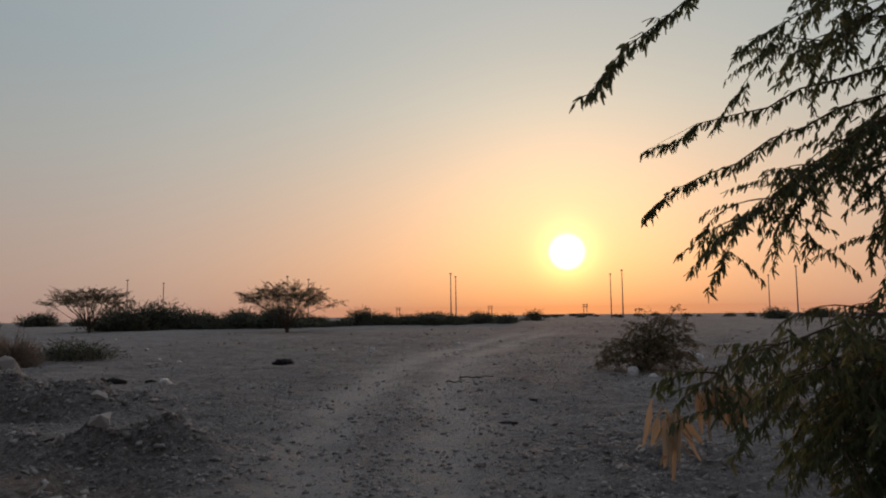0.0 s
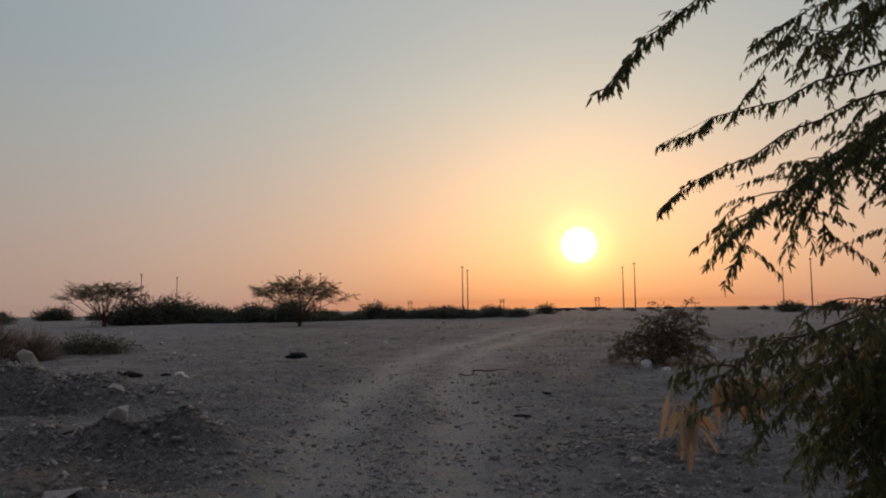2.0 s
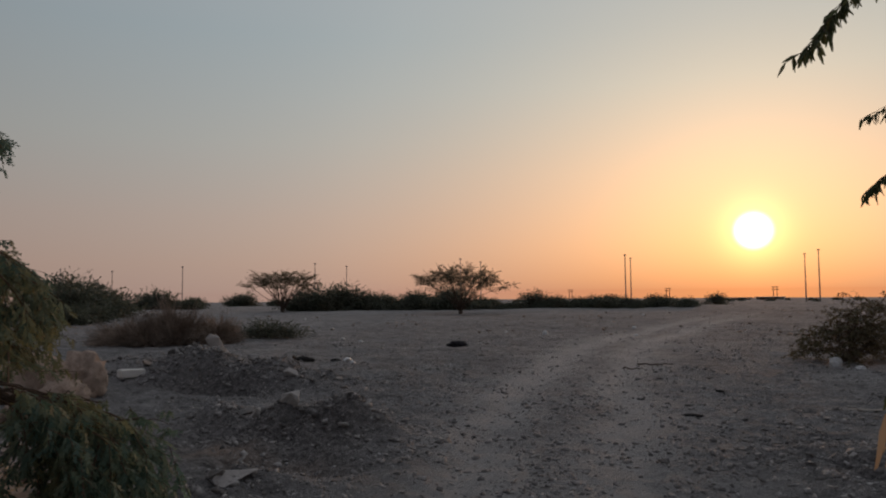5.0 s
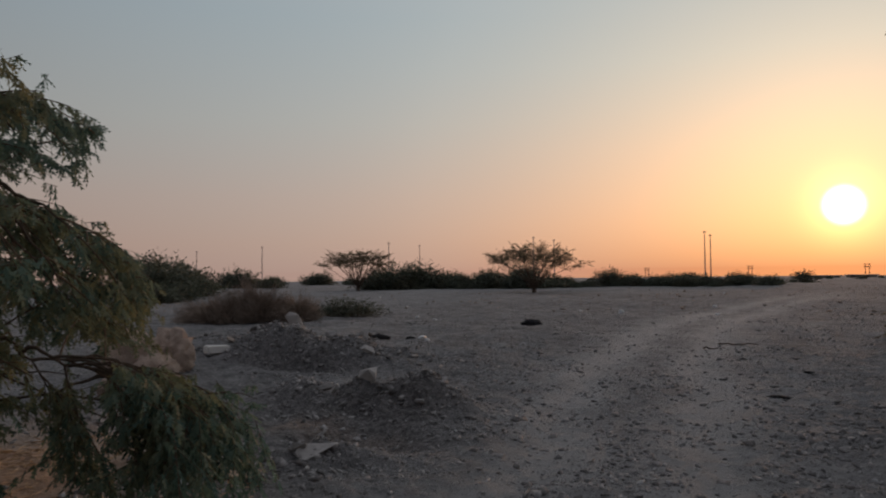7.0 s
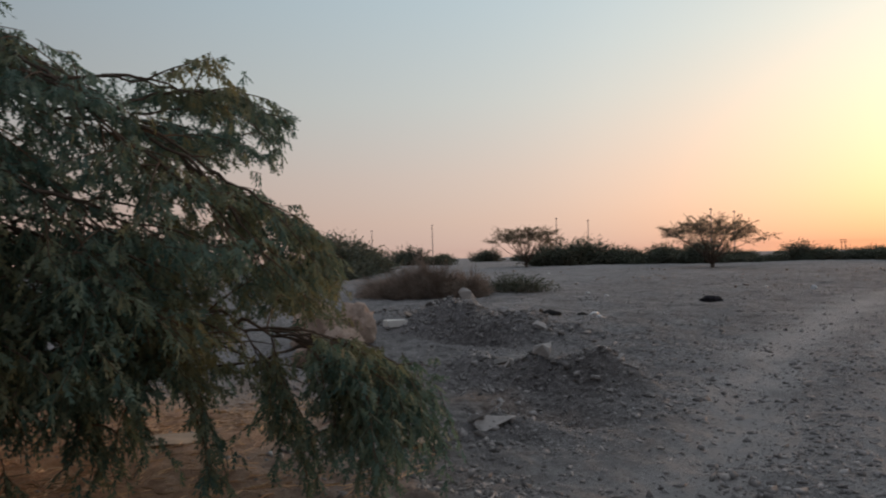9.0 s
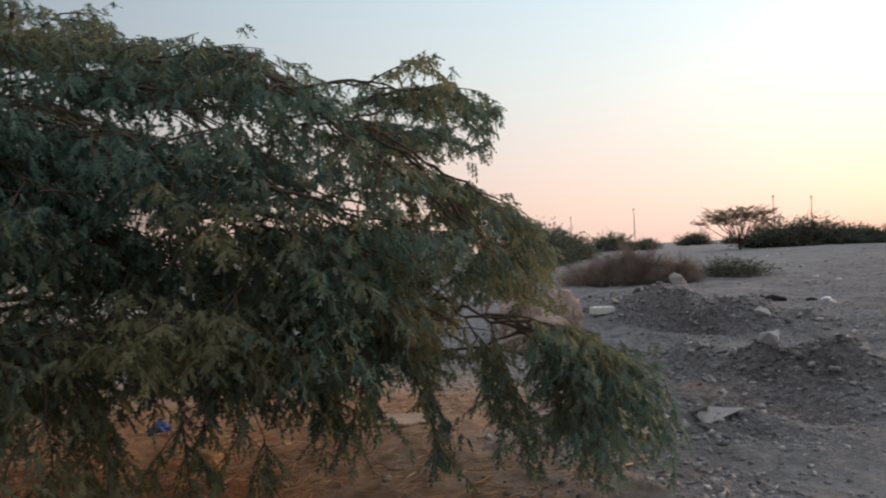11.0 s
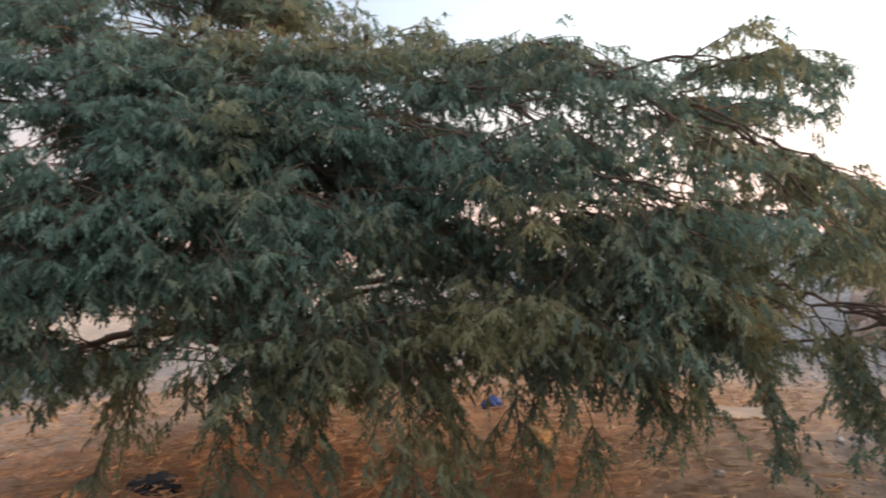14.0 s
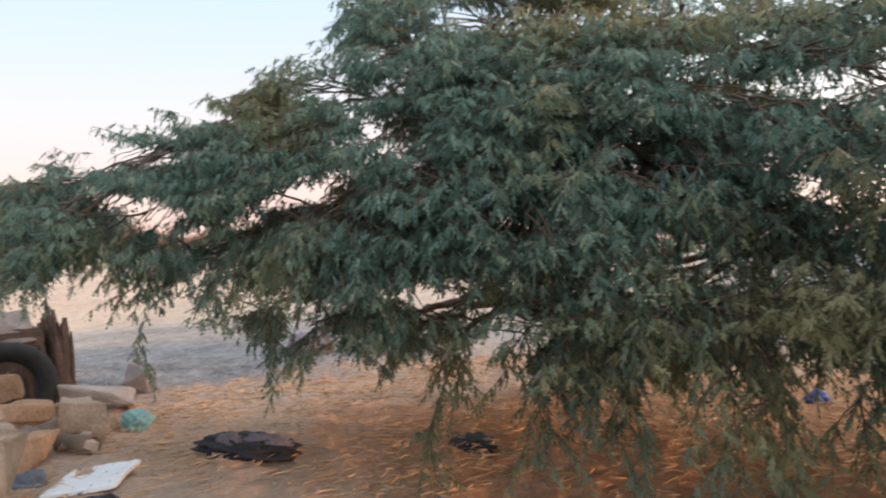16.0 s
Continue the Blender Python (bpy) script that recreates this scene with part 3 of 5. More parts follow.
class Plant:
    """Grows limbs, side branches, twigs and leaves toward given tips."""

    def __init__(self, seed):
        self.rng = np.random.default_rng(seed)
        self.limbs, self.sides, self.twigs, self.twig_droop = [], [], [], []

    def limb(self, start, tip, lift, sag, radius, kinks=0.12, count=14):
        start, tip = np.array(start, float), np.array(tip, float)
        span = np.linalg.norm(tip - start)
        p1 = start + (tip - start) * 0.3 + UP * lift
        p2 = start + (tip - start) * 0.78 + UP * (lift * 0.75 + sag)
        path = bezier(start, p1, p2, tip, count)
        path[1:-1] += self.rng.normal(0, kinks * span * 0.11, (count - 2, 3))
        self.limbs.append((path, radius * np.linspace(1, 0.1, count) ** 1.15))
        return path

    def branch_out(self, path, count, length, start=0.25, droop=0.35, rise=0.25, bias=None):
        """Side branches along a limb, alternating, longest in the middle; returns their paths."""
        made = []
        k = len(path) - 1
        for q in range(count):
            s = start + (1 - start) * (q + self.rng.uniform(0, 1)) / count
            i = min(int(s * k), k - 1)
            p = path[i] + (path[i + 1] - path[i]) * (s * k - i)
            along = unit(path[i + 1] - path[i])
            across = unit(np.cross(along, UP)) * (1 if q % 2 else -1)
            way = unit(along * self.rng.uniform(0.35, 1.0) + across * self.rng.uniform(0.5, 1.2) + UP * self.rng.normal(rise, 0.3))
            size = length * self.rng.uniform(0.6, 1.25) * (1.15 - 0.55 * s)
            end = p + way * size - UP * droop * size * self.rng.uniform(0.5, 1.4)
            side = bezier(p, p + way * size * 0.35 + UP * 0.05 * size, p + way * size * 0.75, end, 7)
            self.sides.append(side)
            made.append(side)
        return made

    def twig_out(self, path, per_metre, length, droop=0.5, start=0.1):
        seg = np.linalg.norm(np.diff(path, axis=0), axis=1)
        total = seg.sum()
        count = max(2, int(total * per_metre))
        s = (np.arange(count) + self.rng.random(count)) / count * (1 - start) + start
        at = np.concatenate([[0], np.cumsum(seg)]) / total
        pos = np.stack([np.interp(s, at, path[:, c]) for c in range(3)], -1)
        i = np.clip(np.searchsorted(at, s) - 1, 0, len(seg) - 1)
        along = unit(path[i + 1] - path[i])
        across = unit(np.cross(along, UP) + 1e-6) * np.where(np.arange(count) % 2, 1, -1)[:, None]
        way = unit(along * self.rng.uniform(0.5, 1.3, (count, 1)) + across * self.rng.uniform(0.2, 1.0, (count, 1)) + UP * self.rng.normal(0.1, 0.4, (count, 1)))
        size = length * self.rng.uniform(0.5, 1.4, (count, 1))
        mid = pos + way * size * 0.5 - UP * droop * size * 0.08
        end = pos + way * size - UP * droop * size * self.rng.uniform(0.4, 1.2, (count, 1))
        self.twigs.append(np.stack([pos, mid, end], 1))
        self.twigs.append(path[[-3, -2, -1]][None] if len(path) > 6 else path[[0, len(path) // 2, -1]][None])

    def leaves(self, spacing, length, width, hang=0.7, pair=True, along_weight=0.5):
        tw = np.concatenate(self.twigs)
        size = np.linalg.norm(tw[:, 2] - tw[:, 0], axis=1)
        number = np.maximum(2, (size / spacing).astype(int))
        who = np.repeat(np.arange(len(tw)), number)
        order = np.concatenate([np.arange(q) for q in number])
        s = ((order + self.rng.random(len(who)) * 0.6 + 0.3) / number[who])[:, None]
        t = tw[who]
        pos = (1 - s) ** 2 * t[:, 0] + 2 * s * (1 - s) * t[:, 1] + s ** 2 * t[:, 2]
        along = unit(t[:, 2] - t[:, 0])
        across = unit(np.cross(along, UP) + 1e-6) * np.where(order % 2, 1, -1)[:, None]
        r = self.rng
        way = unit(along * along_weight * r.uniform(0.5, 1.5, (len(who), 1)) + across * r.uniform(0.2, 0.9, (len(who), 1)) - UP * hang * r.uniform(0.3, 1.5, (len(who), 1)))
        if pair:
            fork = unit(np.cross(way, r.normal(0, 1, way.shape))) * 0.28
            pos, way = np.concatenate([pos, pos]), unit(np.concatenate([way + fork, way - fork]))
        normal = unit(UP * 0.8 + r.normal(0, 0.55, way.shape))
        n = len(pos)
        return pos, way, normal, length * r.uniform(0.6, 1.25, n), width * r.uniform(0.7, 1.25, n)

    def build(self, name, base, leaf_material, label, category, template, leaf_args, trunk=None, side_radius=0.009, twig_radius=0.003, bark=BARK, group=""):
        """One thing: an Empty at its base with trunk, limbs, twigs and foliage."""
        root = tagged(new(name), label, category, group)
        root.location = base
        origin = np.array(base, float)
        if trunk is not None:
            v, f = tubes([trunk[0] - origin], [trunk[1]], 12)
            part("trunk", mesh_np("trunk", v, f, bark, True), root)
        limbs = sorted(self.limbs, key=lambda item: -item[1][0])
        for path, radius in limbs[:280]:
            v, f = tubes([path - origin], [radius], 7)
            part("limb", mesh_np("limb", v, f, bark, True), root)
        for size in sorted({len(path) for path, _ in limbs[280:]}):  # the thinnest, past counting
            thin = [item for item in limbs[280:] if len(item[0]) == size]
            v, f = tubes([path - origin for path, _ in thin], [radius for _, radius in thin], 5)
            tagged(part("thin_limbs", mesh_np("thin_limbs", v, f, bark, True), root), kind="stuff")
        if self.sides:
            sides = np.array(self.sides) - origin
            v, f = tubes(sides, np.repeat(np.linspace(side_radius, side_radius * 0.3, sides.shape[1])[None], len(sides), 0), 4)
            tagged(part("branchwork", mesh_np("branchwork", v, f, TWIG, True), root), kind="stuff")
        if self.twigs:
            tw = np.concatenate(self.twigs) - origin
            v, f = tubes(tw[:, [0, 2]], np.repeat(np.array([[twig_radius, twig_radius * 0.5]]), len(tw), 0), 3)
            tagged(part("twig_mass", mesh_np("twig_mass", v, f, TWIG), root), kind="stuff")
            pos, way, normal, length, width = self.leaves(*leaf_args)
            v, f = spread(template, pos - origin, way, normal, length, width)
            part("foliage", mesh_np("foliage", v, f, leaf_material), root)
        return root


def lens_blade(count):
    """A fuller leaf: a notched lens shape along x, curling down."""
    s = np.linspace(0, 1, count + 1)
    wide = 0.5 * np.sin(np.pi * (0.12 + 0.8 * s)) * np.where(np.arange(count + 1) % 2, 1.0, 0.72)
    z = -0.16 * s ** 2
    verts = np.concatenate([np.stack([s, 0 * s, z], -1), np.stack([s + 0.05, wide, z - 0.06], -1), np.stack([s + 0.05, -wide, z - 0.06], -1)])
    m, faces = count + 1, []
    for k in range(count):
        faces += [(k, k + 1, m + k), (k + 1, m + k + 1, m + k), (k + 1, k, 2 * m + k), (2 * m + k + 1, k + 1, 2 * m + k)]
    return verts, np.array(faces)


FEATHER = blade(3, 0.9)
FEATHER_FINE = lens_blade(3)
SIMPLE = blade(2)


# The big tree's outline as bearing and elevation in degrees, shaped to fit the camera's view
CROWN_TOP = ((31, -11.5), (33.5, -9.6), (36, -7.6), (39, -5.6), (40.2, -0.8), (41.6, 1.8), (43.2, 3.4), (43.8, 10.3), (47, 12.7), (50, 13.9), (53.6, 15.2), (56.6, 15.9), (58.2, 14.2),
             (60.8, 14.5), (63.4, 17.3), (65, 16.6), (66.8, 15.0), (69.3, 16.6), (72, 17.6), (75, 19.0), (80, 20.6), (88, 25), (97, 25.5), (103.5, 22.5), (106, 19), (109.5, 16.6),
             (111.5, 14.4), (115.5, 12.8), (119, 11.4), (122.5, 9.4), (126, 8.2), (130, 7.0), (135, 4.5))
CROWN_LOW = ((31, -11), (34, -11), (37, -10), (40, -8.5), (43, -7.5), (46, -8), (52, -8), (58, -7.5), (63, -8.2), (72, -8.6), (80, -8.8), (88, -8.0), (94, -7.2), (98, -6), (103, -6.4),
             (107, -5.6), (112, -4.6), (117, -2.4), (120, 0.2), (124, 1.2), (128, 0.4), (135, 2.0))
LOBES = ((-7.5, 0.2, 3.8, 4.7), (-5.3, 2.9, 2.55, 3.5), (-7.0, -3.0, 2.6, 3.3))  # centre, reach, height
EYE = np.array([-0.08, -0.12, 1.55])


def bearing(p):
    d = p - EYE
    return np.degrees(np.arctan2(-d[..., 0], d[..., 1])), np.degrees(np.arctan2(d[..., 2], np.hypot(d[..., 0], d[..., 1])))


def inside_crown(p, slack=0.0):
    """Whether points lie within the outline fitted to the camera's view, which runs out in long flat sprays."""
    az, el = bearing(p)
    spray = 5.5 * value_noise(az / 4.0 + el * 0.25, el / 0.8 - az * 0.25, 61) + 0.6
    top = np.interp(az, *zip(*CROWN_TOP)) + spray + slack
    notch = (az < 47.5) & (el > 3.0 + 0.5 * (az - 43) + 0.4 * spray) & (el < 9.2 - 1.7 * (az - 43) + 0.6 * spray)
    return (el < top) & ~notch & (az > 31)


def crown_front(az, el):
    """Distance from the walker to the crown along a bearing."""
    way = np.array([-math.sin(radians(az)), math.cos(radians(az))])
    best = 99.0
    for x, y, reach, tall in LOBES:
        out = np.array([x, y]) - EYE[:2]
        along, off = out @ way, abs(out[0] * way[1] - out[1] * way[0])
        z = EYE[2] + along * math.tan(radians(el))
        wide = reach * math.sqrt(max(0.05, 1 - max(0.0, (z - 1.3) / (tall - 1.1)) ** 2))
        near = along - math.sqrt(max(0.0, wide * wide - off * off))
        best = min(best, near + 2.5 * max(0.0, off - wide))
    return best


def build_mesquite():
    """The big spreading tree: low stems, layered boughs, the lowest hanging to the ground."""
    plant = Plant(41)
    r = plant.rng
    base = np.array([TREE_X, TREE_Y, ground_z(TREE_X, TREE_Y)])
    stem = np.array([base - UP * 0.1, base + [0.05, 0.02, 0.35], base + [0.02, -0.1, 0.8], base + [0.1, -0.15, 1.25]])
    crotch = base + np.array([0.05, -0.05, 0.75])
    nodes, room = [], []  # points of the limbs, and how far each lies from the crotch

    def remember(path, skip=3):
        for p in path[skip:-2]:
            nodes.append(p)
            room.append(np.linalg.norm(p - crotch))

    for q in range(20):  # main stems
        phi = radians(-120 + 240 * (q + r.uniform(-0.3, 0.3)) / 19)
        reach, z = r.uniform(1.6, 2.4), (0.75, 2.4, 1.4, 3.2)[q % 4] + r.uniform(-0.15, 0.15)
        path = plant.limb(crotch + r.normal(0, 0.08, 3), base + np.array([math.cos(phi) * reach, math.sin(phi) * reach, z]), 0.35, 0.1, 0.05, 0.14)
        plant.limbs[-1] = (path, 0.05 * np.linspace(1, 0.45, len(path)))
        remember(path)
    for az, el, far, lift in ((41, -8.2, 4.9, 0.12), (36, -9.0, 4.3, 0.12), (45, -7.0, 5.2, 0.1), (47, 9.4, 5.7, 0.3), (52, 12.0, 5.6, 0.3), (46, 1.0, 5.0, 0.4), (118, 8.0, 6.3, 0.3), (110, 2.0, 6.0, 0.4)):  # long side boughs
        tip = EYE + np.array([-math.sin(radians(az)), math.cos(radians(az)), math.tan(radians(el))]) * far
        path = plant.limb(crotch - UP * 0.1, tip, lift, 0.0, 0.035, 0.10)
        remember(path)
        plant.twig_out(path[8:], 12, 0.18, 0.3)
    # bough tips drawn by bearing and elevation to fill the outline seen from the camera
    tips = []
    for k in range(840):
        az = r.uniform(38, 134) if k < 680 else r.uniform(84, 112) if k < 800 else r.uniform(99, 113)
        low, top = np.interp(az, *zip(*CROWN_LOW)), np.interp(az, *zip(*CROWN_TOP)) - 0.8
        el = low + (top - low) * (r.random() if k < 680 else r.uniform(0.2, 0.9) if k < 800 else r.uniform(0.0, 0.45))
        if r.random() > min(1.0, 0.4 + (top - low) / 22):
            continue
        if 50 < az < 61 and 4.6 < el < 8.2 and r.random() < 0.6:
            continue
        if (az < 49 and el < -3.0) or (az < 70 and el > -3 and r.random() < (0.55 if az < 58 and el > 3 else 0.3)):
            continue
        far = crown_front(az, el) + 0.15 + (1.7 if el > 4 else 2.6) * r.random() ** 1.7
        way = np.array([-math.sin(radians(az)), math.cos(radians(az)), math.tan(radians(el))])
        tip = EYE + way * far
        if tip[2] > 0.25 and far < 14:
            tips.append((tip, False))
    for _ in range(40):  # the low bough over the rubble
        a, far = radians(r.uniform(32.5, 42.5)), r.uniform(3.9, 4.7)
        tips.append((EYE + np.array([-math.sin(a), math.cos(a), math.tan(radians(r.uniform(-10.6, -7.0)))]) * far, False))
    for _ in range(16):  # flat sprays that run out from the upper tier
        a, far = radians(r.uniform(43.6, 52)), r.uniform(5.3, 6.1)
        tips.append((EYE + np.array([-math.sin(a), math.cos(a), math.tan(radians(r.uniform(7.4, 11.6)))]) * far, False))
    for _ in range(40):  # boughs on the far side
        phi, reach = radians(r.uniform(110, 250)), r.uniform(1.5, 3.6)
        tips.append((base + np.array([math.cos(phi) * reach, math.sin(phi) * reach, r.uniform(1.0, 4.2)]), False))
    # strands that hang to the straw: bearing, distance, height of tip
    for az, far, z in ((37.7, 4.0, 0.26), (43.4, 4.2, 0.36), (45.2, 4.3, 0.5), (50.3, 4.1, 0.40), (55.5, 4.4, 0.55), (58.5, 4.2, 0.55), (63.3, 3.9, 0.26), (69.2, 4.0, 0.32), (73.6, 3.9, 0.2),
                       (75.2, 3.8, 0.30), (78, 3.7, 0.18), (85.5, 4.2, 0.5), (88.5, 4.1, 0.5), (91.9, 4.3, 0.22), (101.6, 4.6, 0.24), (112.4, 5.2, 0.95), (121.8, 5.6, 1.25)):
        a = radians(az)
        tips.append((EYE + np.array([-math.sin(a) * far, math.cos(a) * far, z - EYE[2]]), True))
    tips.sort(key=lambda item: np.linalg.norm(item[0] - crotch))
    for tip, hangs in tips:
        known = np.array(nodes)
        gap = known - (tip + UP * (0.75 if hangs else 0.12))
        cost = np.linalg.norm(gap, axis=1) + 3.0 * np.maximum(0, np.array(room) - np.linalg.norm(tip - crotch) + 0.35) + np.where(np.linalg.norm(known - tip, axis=1) < (0.75 if tip[2] > 1.3 else 0.4), 2.0, 0.0)
        if not hangs and tip[2] < 1.3:  # low boughs spring from low limbs
            cost = cost + 2.5 * np.maximum(0, known[:, 2] - tip[2] - 0.3)
        start = known[np.argmin(cost)]
        span = np.linalg.norm(tip - start)
        low = hangs or tip[2] < 1.0
        lift = 0.42 if hangs else (0.16 if low else 0.10)
        path = plant.limb(start, tip, lift * span, 0.22 * span if hangs else 0.0, 0.007 + 0.006 * span, 0.10, 12)
        if not hangs and not inside_crown(path, -0.2).all():
            plant.limbs.pop()
            continue
        remember(path)
        sides = plant.branch_out(path, 7 if span < 2 else 9, 0.28 if hangs else (0.62 if low else 0.5), 0.2, 0.6 if hangs else (0.22 if low else 0.06), 0.0 if low else 0.05)
        plant.twig_out(path[4:], 13, 0.17, 0.45)
        for side in sides:
            plant.twig_out(side, 10.5, 0.20, 0.45 if low else 0.2)

    def leafed(p):
        """The crown is layered: leaves gather in flat sprays with gaps between, finer and opener toward the top."""
        az, el = bearing(p)
        across, up = p[:, 0] * 0.5 - p[:, 1] + 0.3 * p[:, 2], p[:, 2] + 0.1 * p[:, 1]
        coarse = value_noise(across / 0.8, up / 0.26, 5) + 0.45 * value_noise(across / 0.45, up / 0.2 + p[:, 0], 6)
        fine = value_noise(across / 0.5, up / 0.17 + 0.7 * p[:, 0], 7) + 0.6 * value_noise(across / 0.22, up / 0.11 + p[:, 0], 8)
        mix = 0.35 + 0.65 * ease(el, 0, 5)
        floor = -0.20 + 0.08 * mix + 0.14 * ease(el, 3, 6) * (1 - ease(az, 54, 62)) - 0.16 * ease(el, 13, 17)
        hole = (az < 48.5) & (el < -2.8) & (el > -6.6 - 0.12 * (az - 40))  # gap in the camera's view between the crown and the low bough
        return inside_crown(p) & (coarse * (1 - mix) + fine * mix > floor + 0.2 * hole)

    twigs = np.concatenate(plant.twigs)
    plant.twigs = [twigs[leafed(twigs[:, 1]) & inside_crown(twigs[:, 2]) & (twigs[:, 2, 2] > 0.08)]]
    sides = np.array(plant.sides)
    plant.sides = list(sides[leafed(sides[:, 4]) & inside_crown(sides[:, -1])])
    trunk = (bezier(stem[0], stem[1], stem[2], stem[3], 10), np.linspace(0.19, 0.10, 10))
    leaf_args = (0.040, 0.088, 0.038, 0.85, True, 0.5)
    return plant.build("mesquite_tree", base, LEAF, "wide green mesquite tree with feathery boughs drooping to straw-covered ground", "tree", FEATHER, leaf_args, trunk, 0.006, 0.0025)


build_mesquite()
print("mesquite done")


def build_near_tree():
    """The tree beside the start, of which hanging boughs reach into view."""
    plant = Plant(77)
    r = plant.rng
    base = np.array([4.1, 3.2, ground_z(4.1, 3.2)])
    high, low = base + np.array([0, 0, 2.9]), base + np.array([0, 0, 0.9])
    tips = []  # tip, where the bough springs from, arch
    for x, y, z, lift in ((0.52, 2.12, 2.20, 1.02), (1.05, 3.29, 2.28, 0.2), (1.02, 3.25, 1.96, 0.28), (1.5, 3.3, 2.75, 0.5), (1.2, 2.95, 1.76, 0.35), (1.32, 2.9, 1.87, 0.35),
                          (1.55, 3.0, 1.88, 0.4), (1.45, 3.05, 2.62, 0.4), (1.55, 2.5, 3.0, 0.6), (1.65, 2.75, 2.6, 0.4), (1.7, 2.9, 2.85, 0.4), (1.75, 2.7, 1.75, 0.4), (1.75, 2.65, 1.95, 0.4)):
        tips.append((np.array([x, y, z]), high, lift))
    for x, y, z, lift in ((0.80, 2.15, 1.22, 0.5), (1.25, 2.6, 1.15, 0.5), (1.45, 2.75, 1.2, 0.5), (1.6, 2.7, 1.0, 0.5), (1.7, 2.9, 1.25, 0.5), (1.9, 3.3, 1.0, 0.5), (1.6, 3.1, 0.85, 0.6),
                          (2.1, 3.6, 1.1, 0.5), (1.5, 2.6, 0.7, 0.7), (1.8, 3.0, 0.6, 0.7), (1.55, 2.75, 1.1, 0.5), (1.7, 2.8, 0.95, 0.5), (1.85, 3.0, 1.15, 0.4), (1.6, 2.55, 0.85, 0.6),
                          (1.45, 2.55, 0.95, 0.5), (1.55, 2.5, 1.15, 0.5), (1.65, 2.55, 0.75, 0.5), (1.7, 2.6, 1.05, 0.5), (1.8, 2.7, 0.9, 0.5), (1.55, 2.4, 0.6, 0.6), (1.65, 2.45, 1.25, 0.4), (1.9, 2.9, 0.8, 0.6), (2.0, 3.1, 1.2, 0.4), (1.75, 2.6, 0.6, 0.6), (2.1, 3.0, 1.0, 0.4), (1.95, 2.8, 0.5, 0.6)):
        tips.append((np.array([x, y, z]), low, lift))
    for q in range(8):
        phi = radians(-100 + q * 27)
        reach = r.uniform(1.4, 2.6)
        tips.append((base + np.array([math.cos(phi) * reach, math.sin(phi) * reach, r.uniform(0.6, 3.2)]), low, r.uniform(0.7, 1.3)))
    for k, (tip, spring, lift) in enumerate(tips):
        path = plant.limb(spring + r.normal(0, 0.08, 3), tip, lift, 0.05, 0.016, 0.05, 18)
        if k < 4:  # thin single sprays against the sky
            plant.twig_out(path[5:], 44, 0.05, 0.5)
            sides = plant.branch_out(path[:12], 4, 0.35, 0.3, 0.3, 0.0)
        else:
            plant.twig_out(path[8:], 16, 0.18, 0.5)
            sides = plant.branch_out(path, 11, 0.42, 0.35, 0.35, 0.1)
        for side in sides:
            plant.twig_out(side, 10, 0.15, 0.5)
    stem = (bezier(base - UP * 0.1, base + [0.1, 0, 0.4], base + [0, 0.1, 0.8], base + [0.1, 0.1, 1.4], 10), np.linspace(0.15, 0.08, 10))
    root = plant.build("overhanging_tree", base, LEAF_NEAR, "green mesquite tree whose thin feathery boughs hang over the track", "tree", FEATHER_FINE,
                       (0.019, 0.046, 0.0135, 0.9, True, 0.5), stem, 0.004, 0.0016)
    # dry leaves hanging from a low bough
    pos, way = [], []
    for cx, cy, cz, count in ((0.76, 2.13, 1.165, 24), (0.93, 2.17, 1.24, 9), (0.99, 2.18, 1.27, 9)):
        for _ in range(count):
            pos.append((cx + r.normal(0, 0.03), cy + r.normal(0, 0.03), cz + r.normal(0, 0.015)))
            way.append((r.normal(0, 0.26), r.normal(0, 0.26), -1))
    pos, way = np.array(pos) - base, np.array(way)
    v, f = spread(FEATHER_FINE, pos, way, r.normal(0, 1, pos.shape), r.uniform(0.08, 0.16, len(pos)), r.uniform(0.02, 0.034, len(pos)))
    part("dry_leaves", mesh_np("dry_leaves", v, f, DRY_LEAF), root, "withered straw-coloured hanging leaves")
    return root


build_near_tree()
print("near tree done")


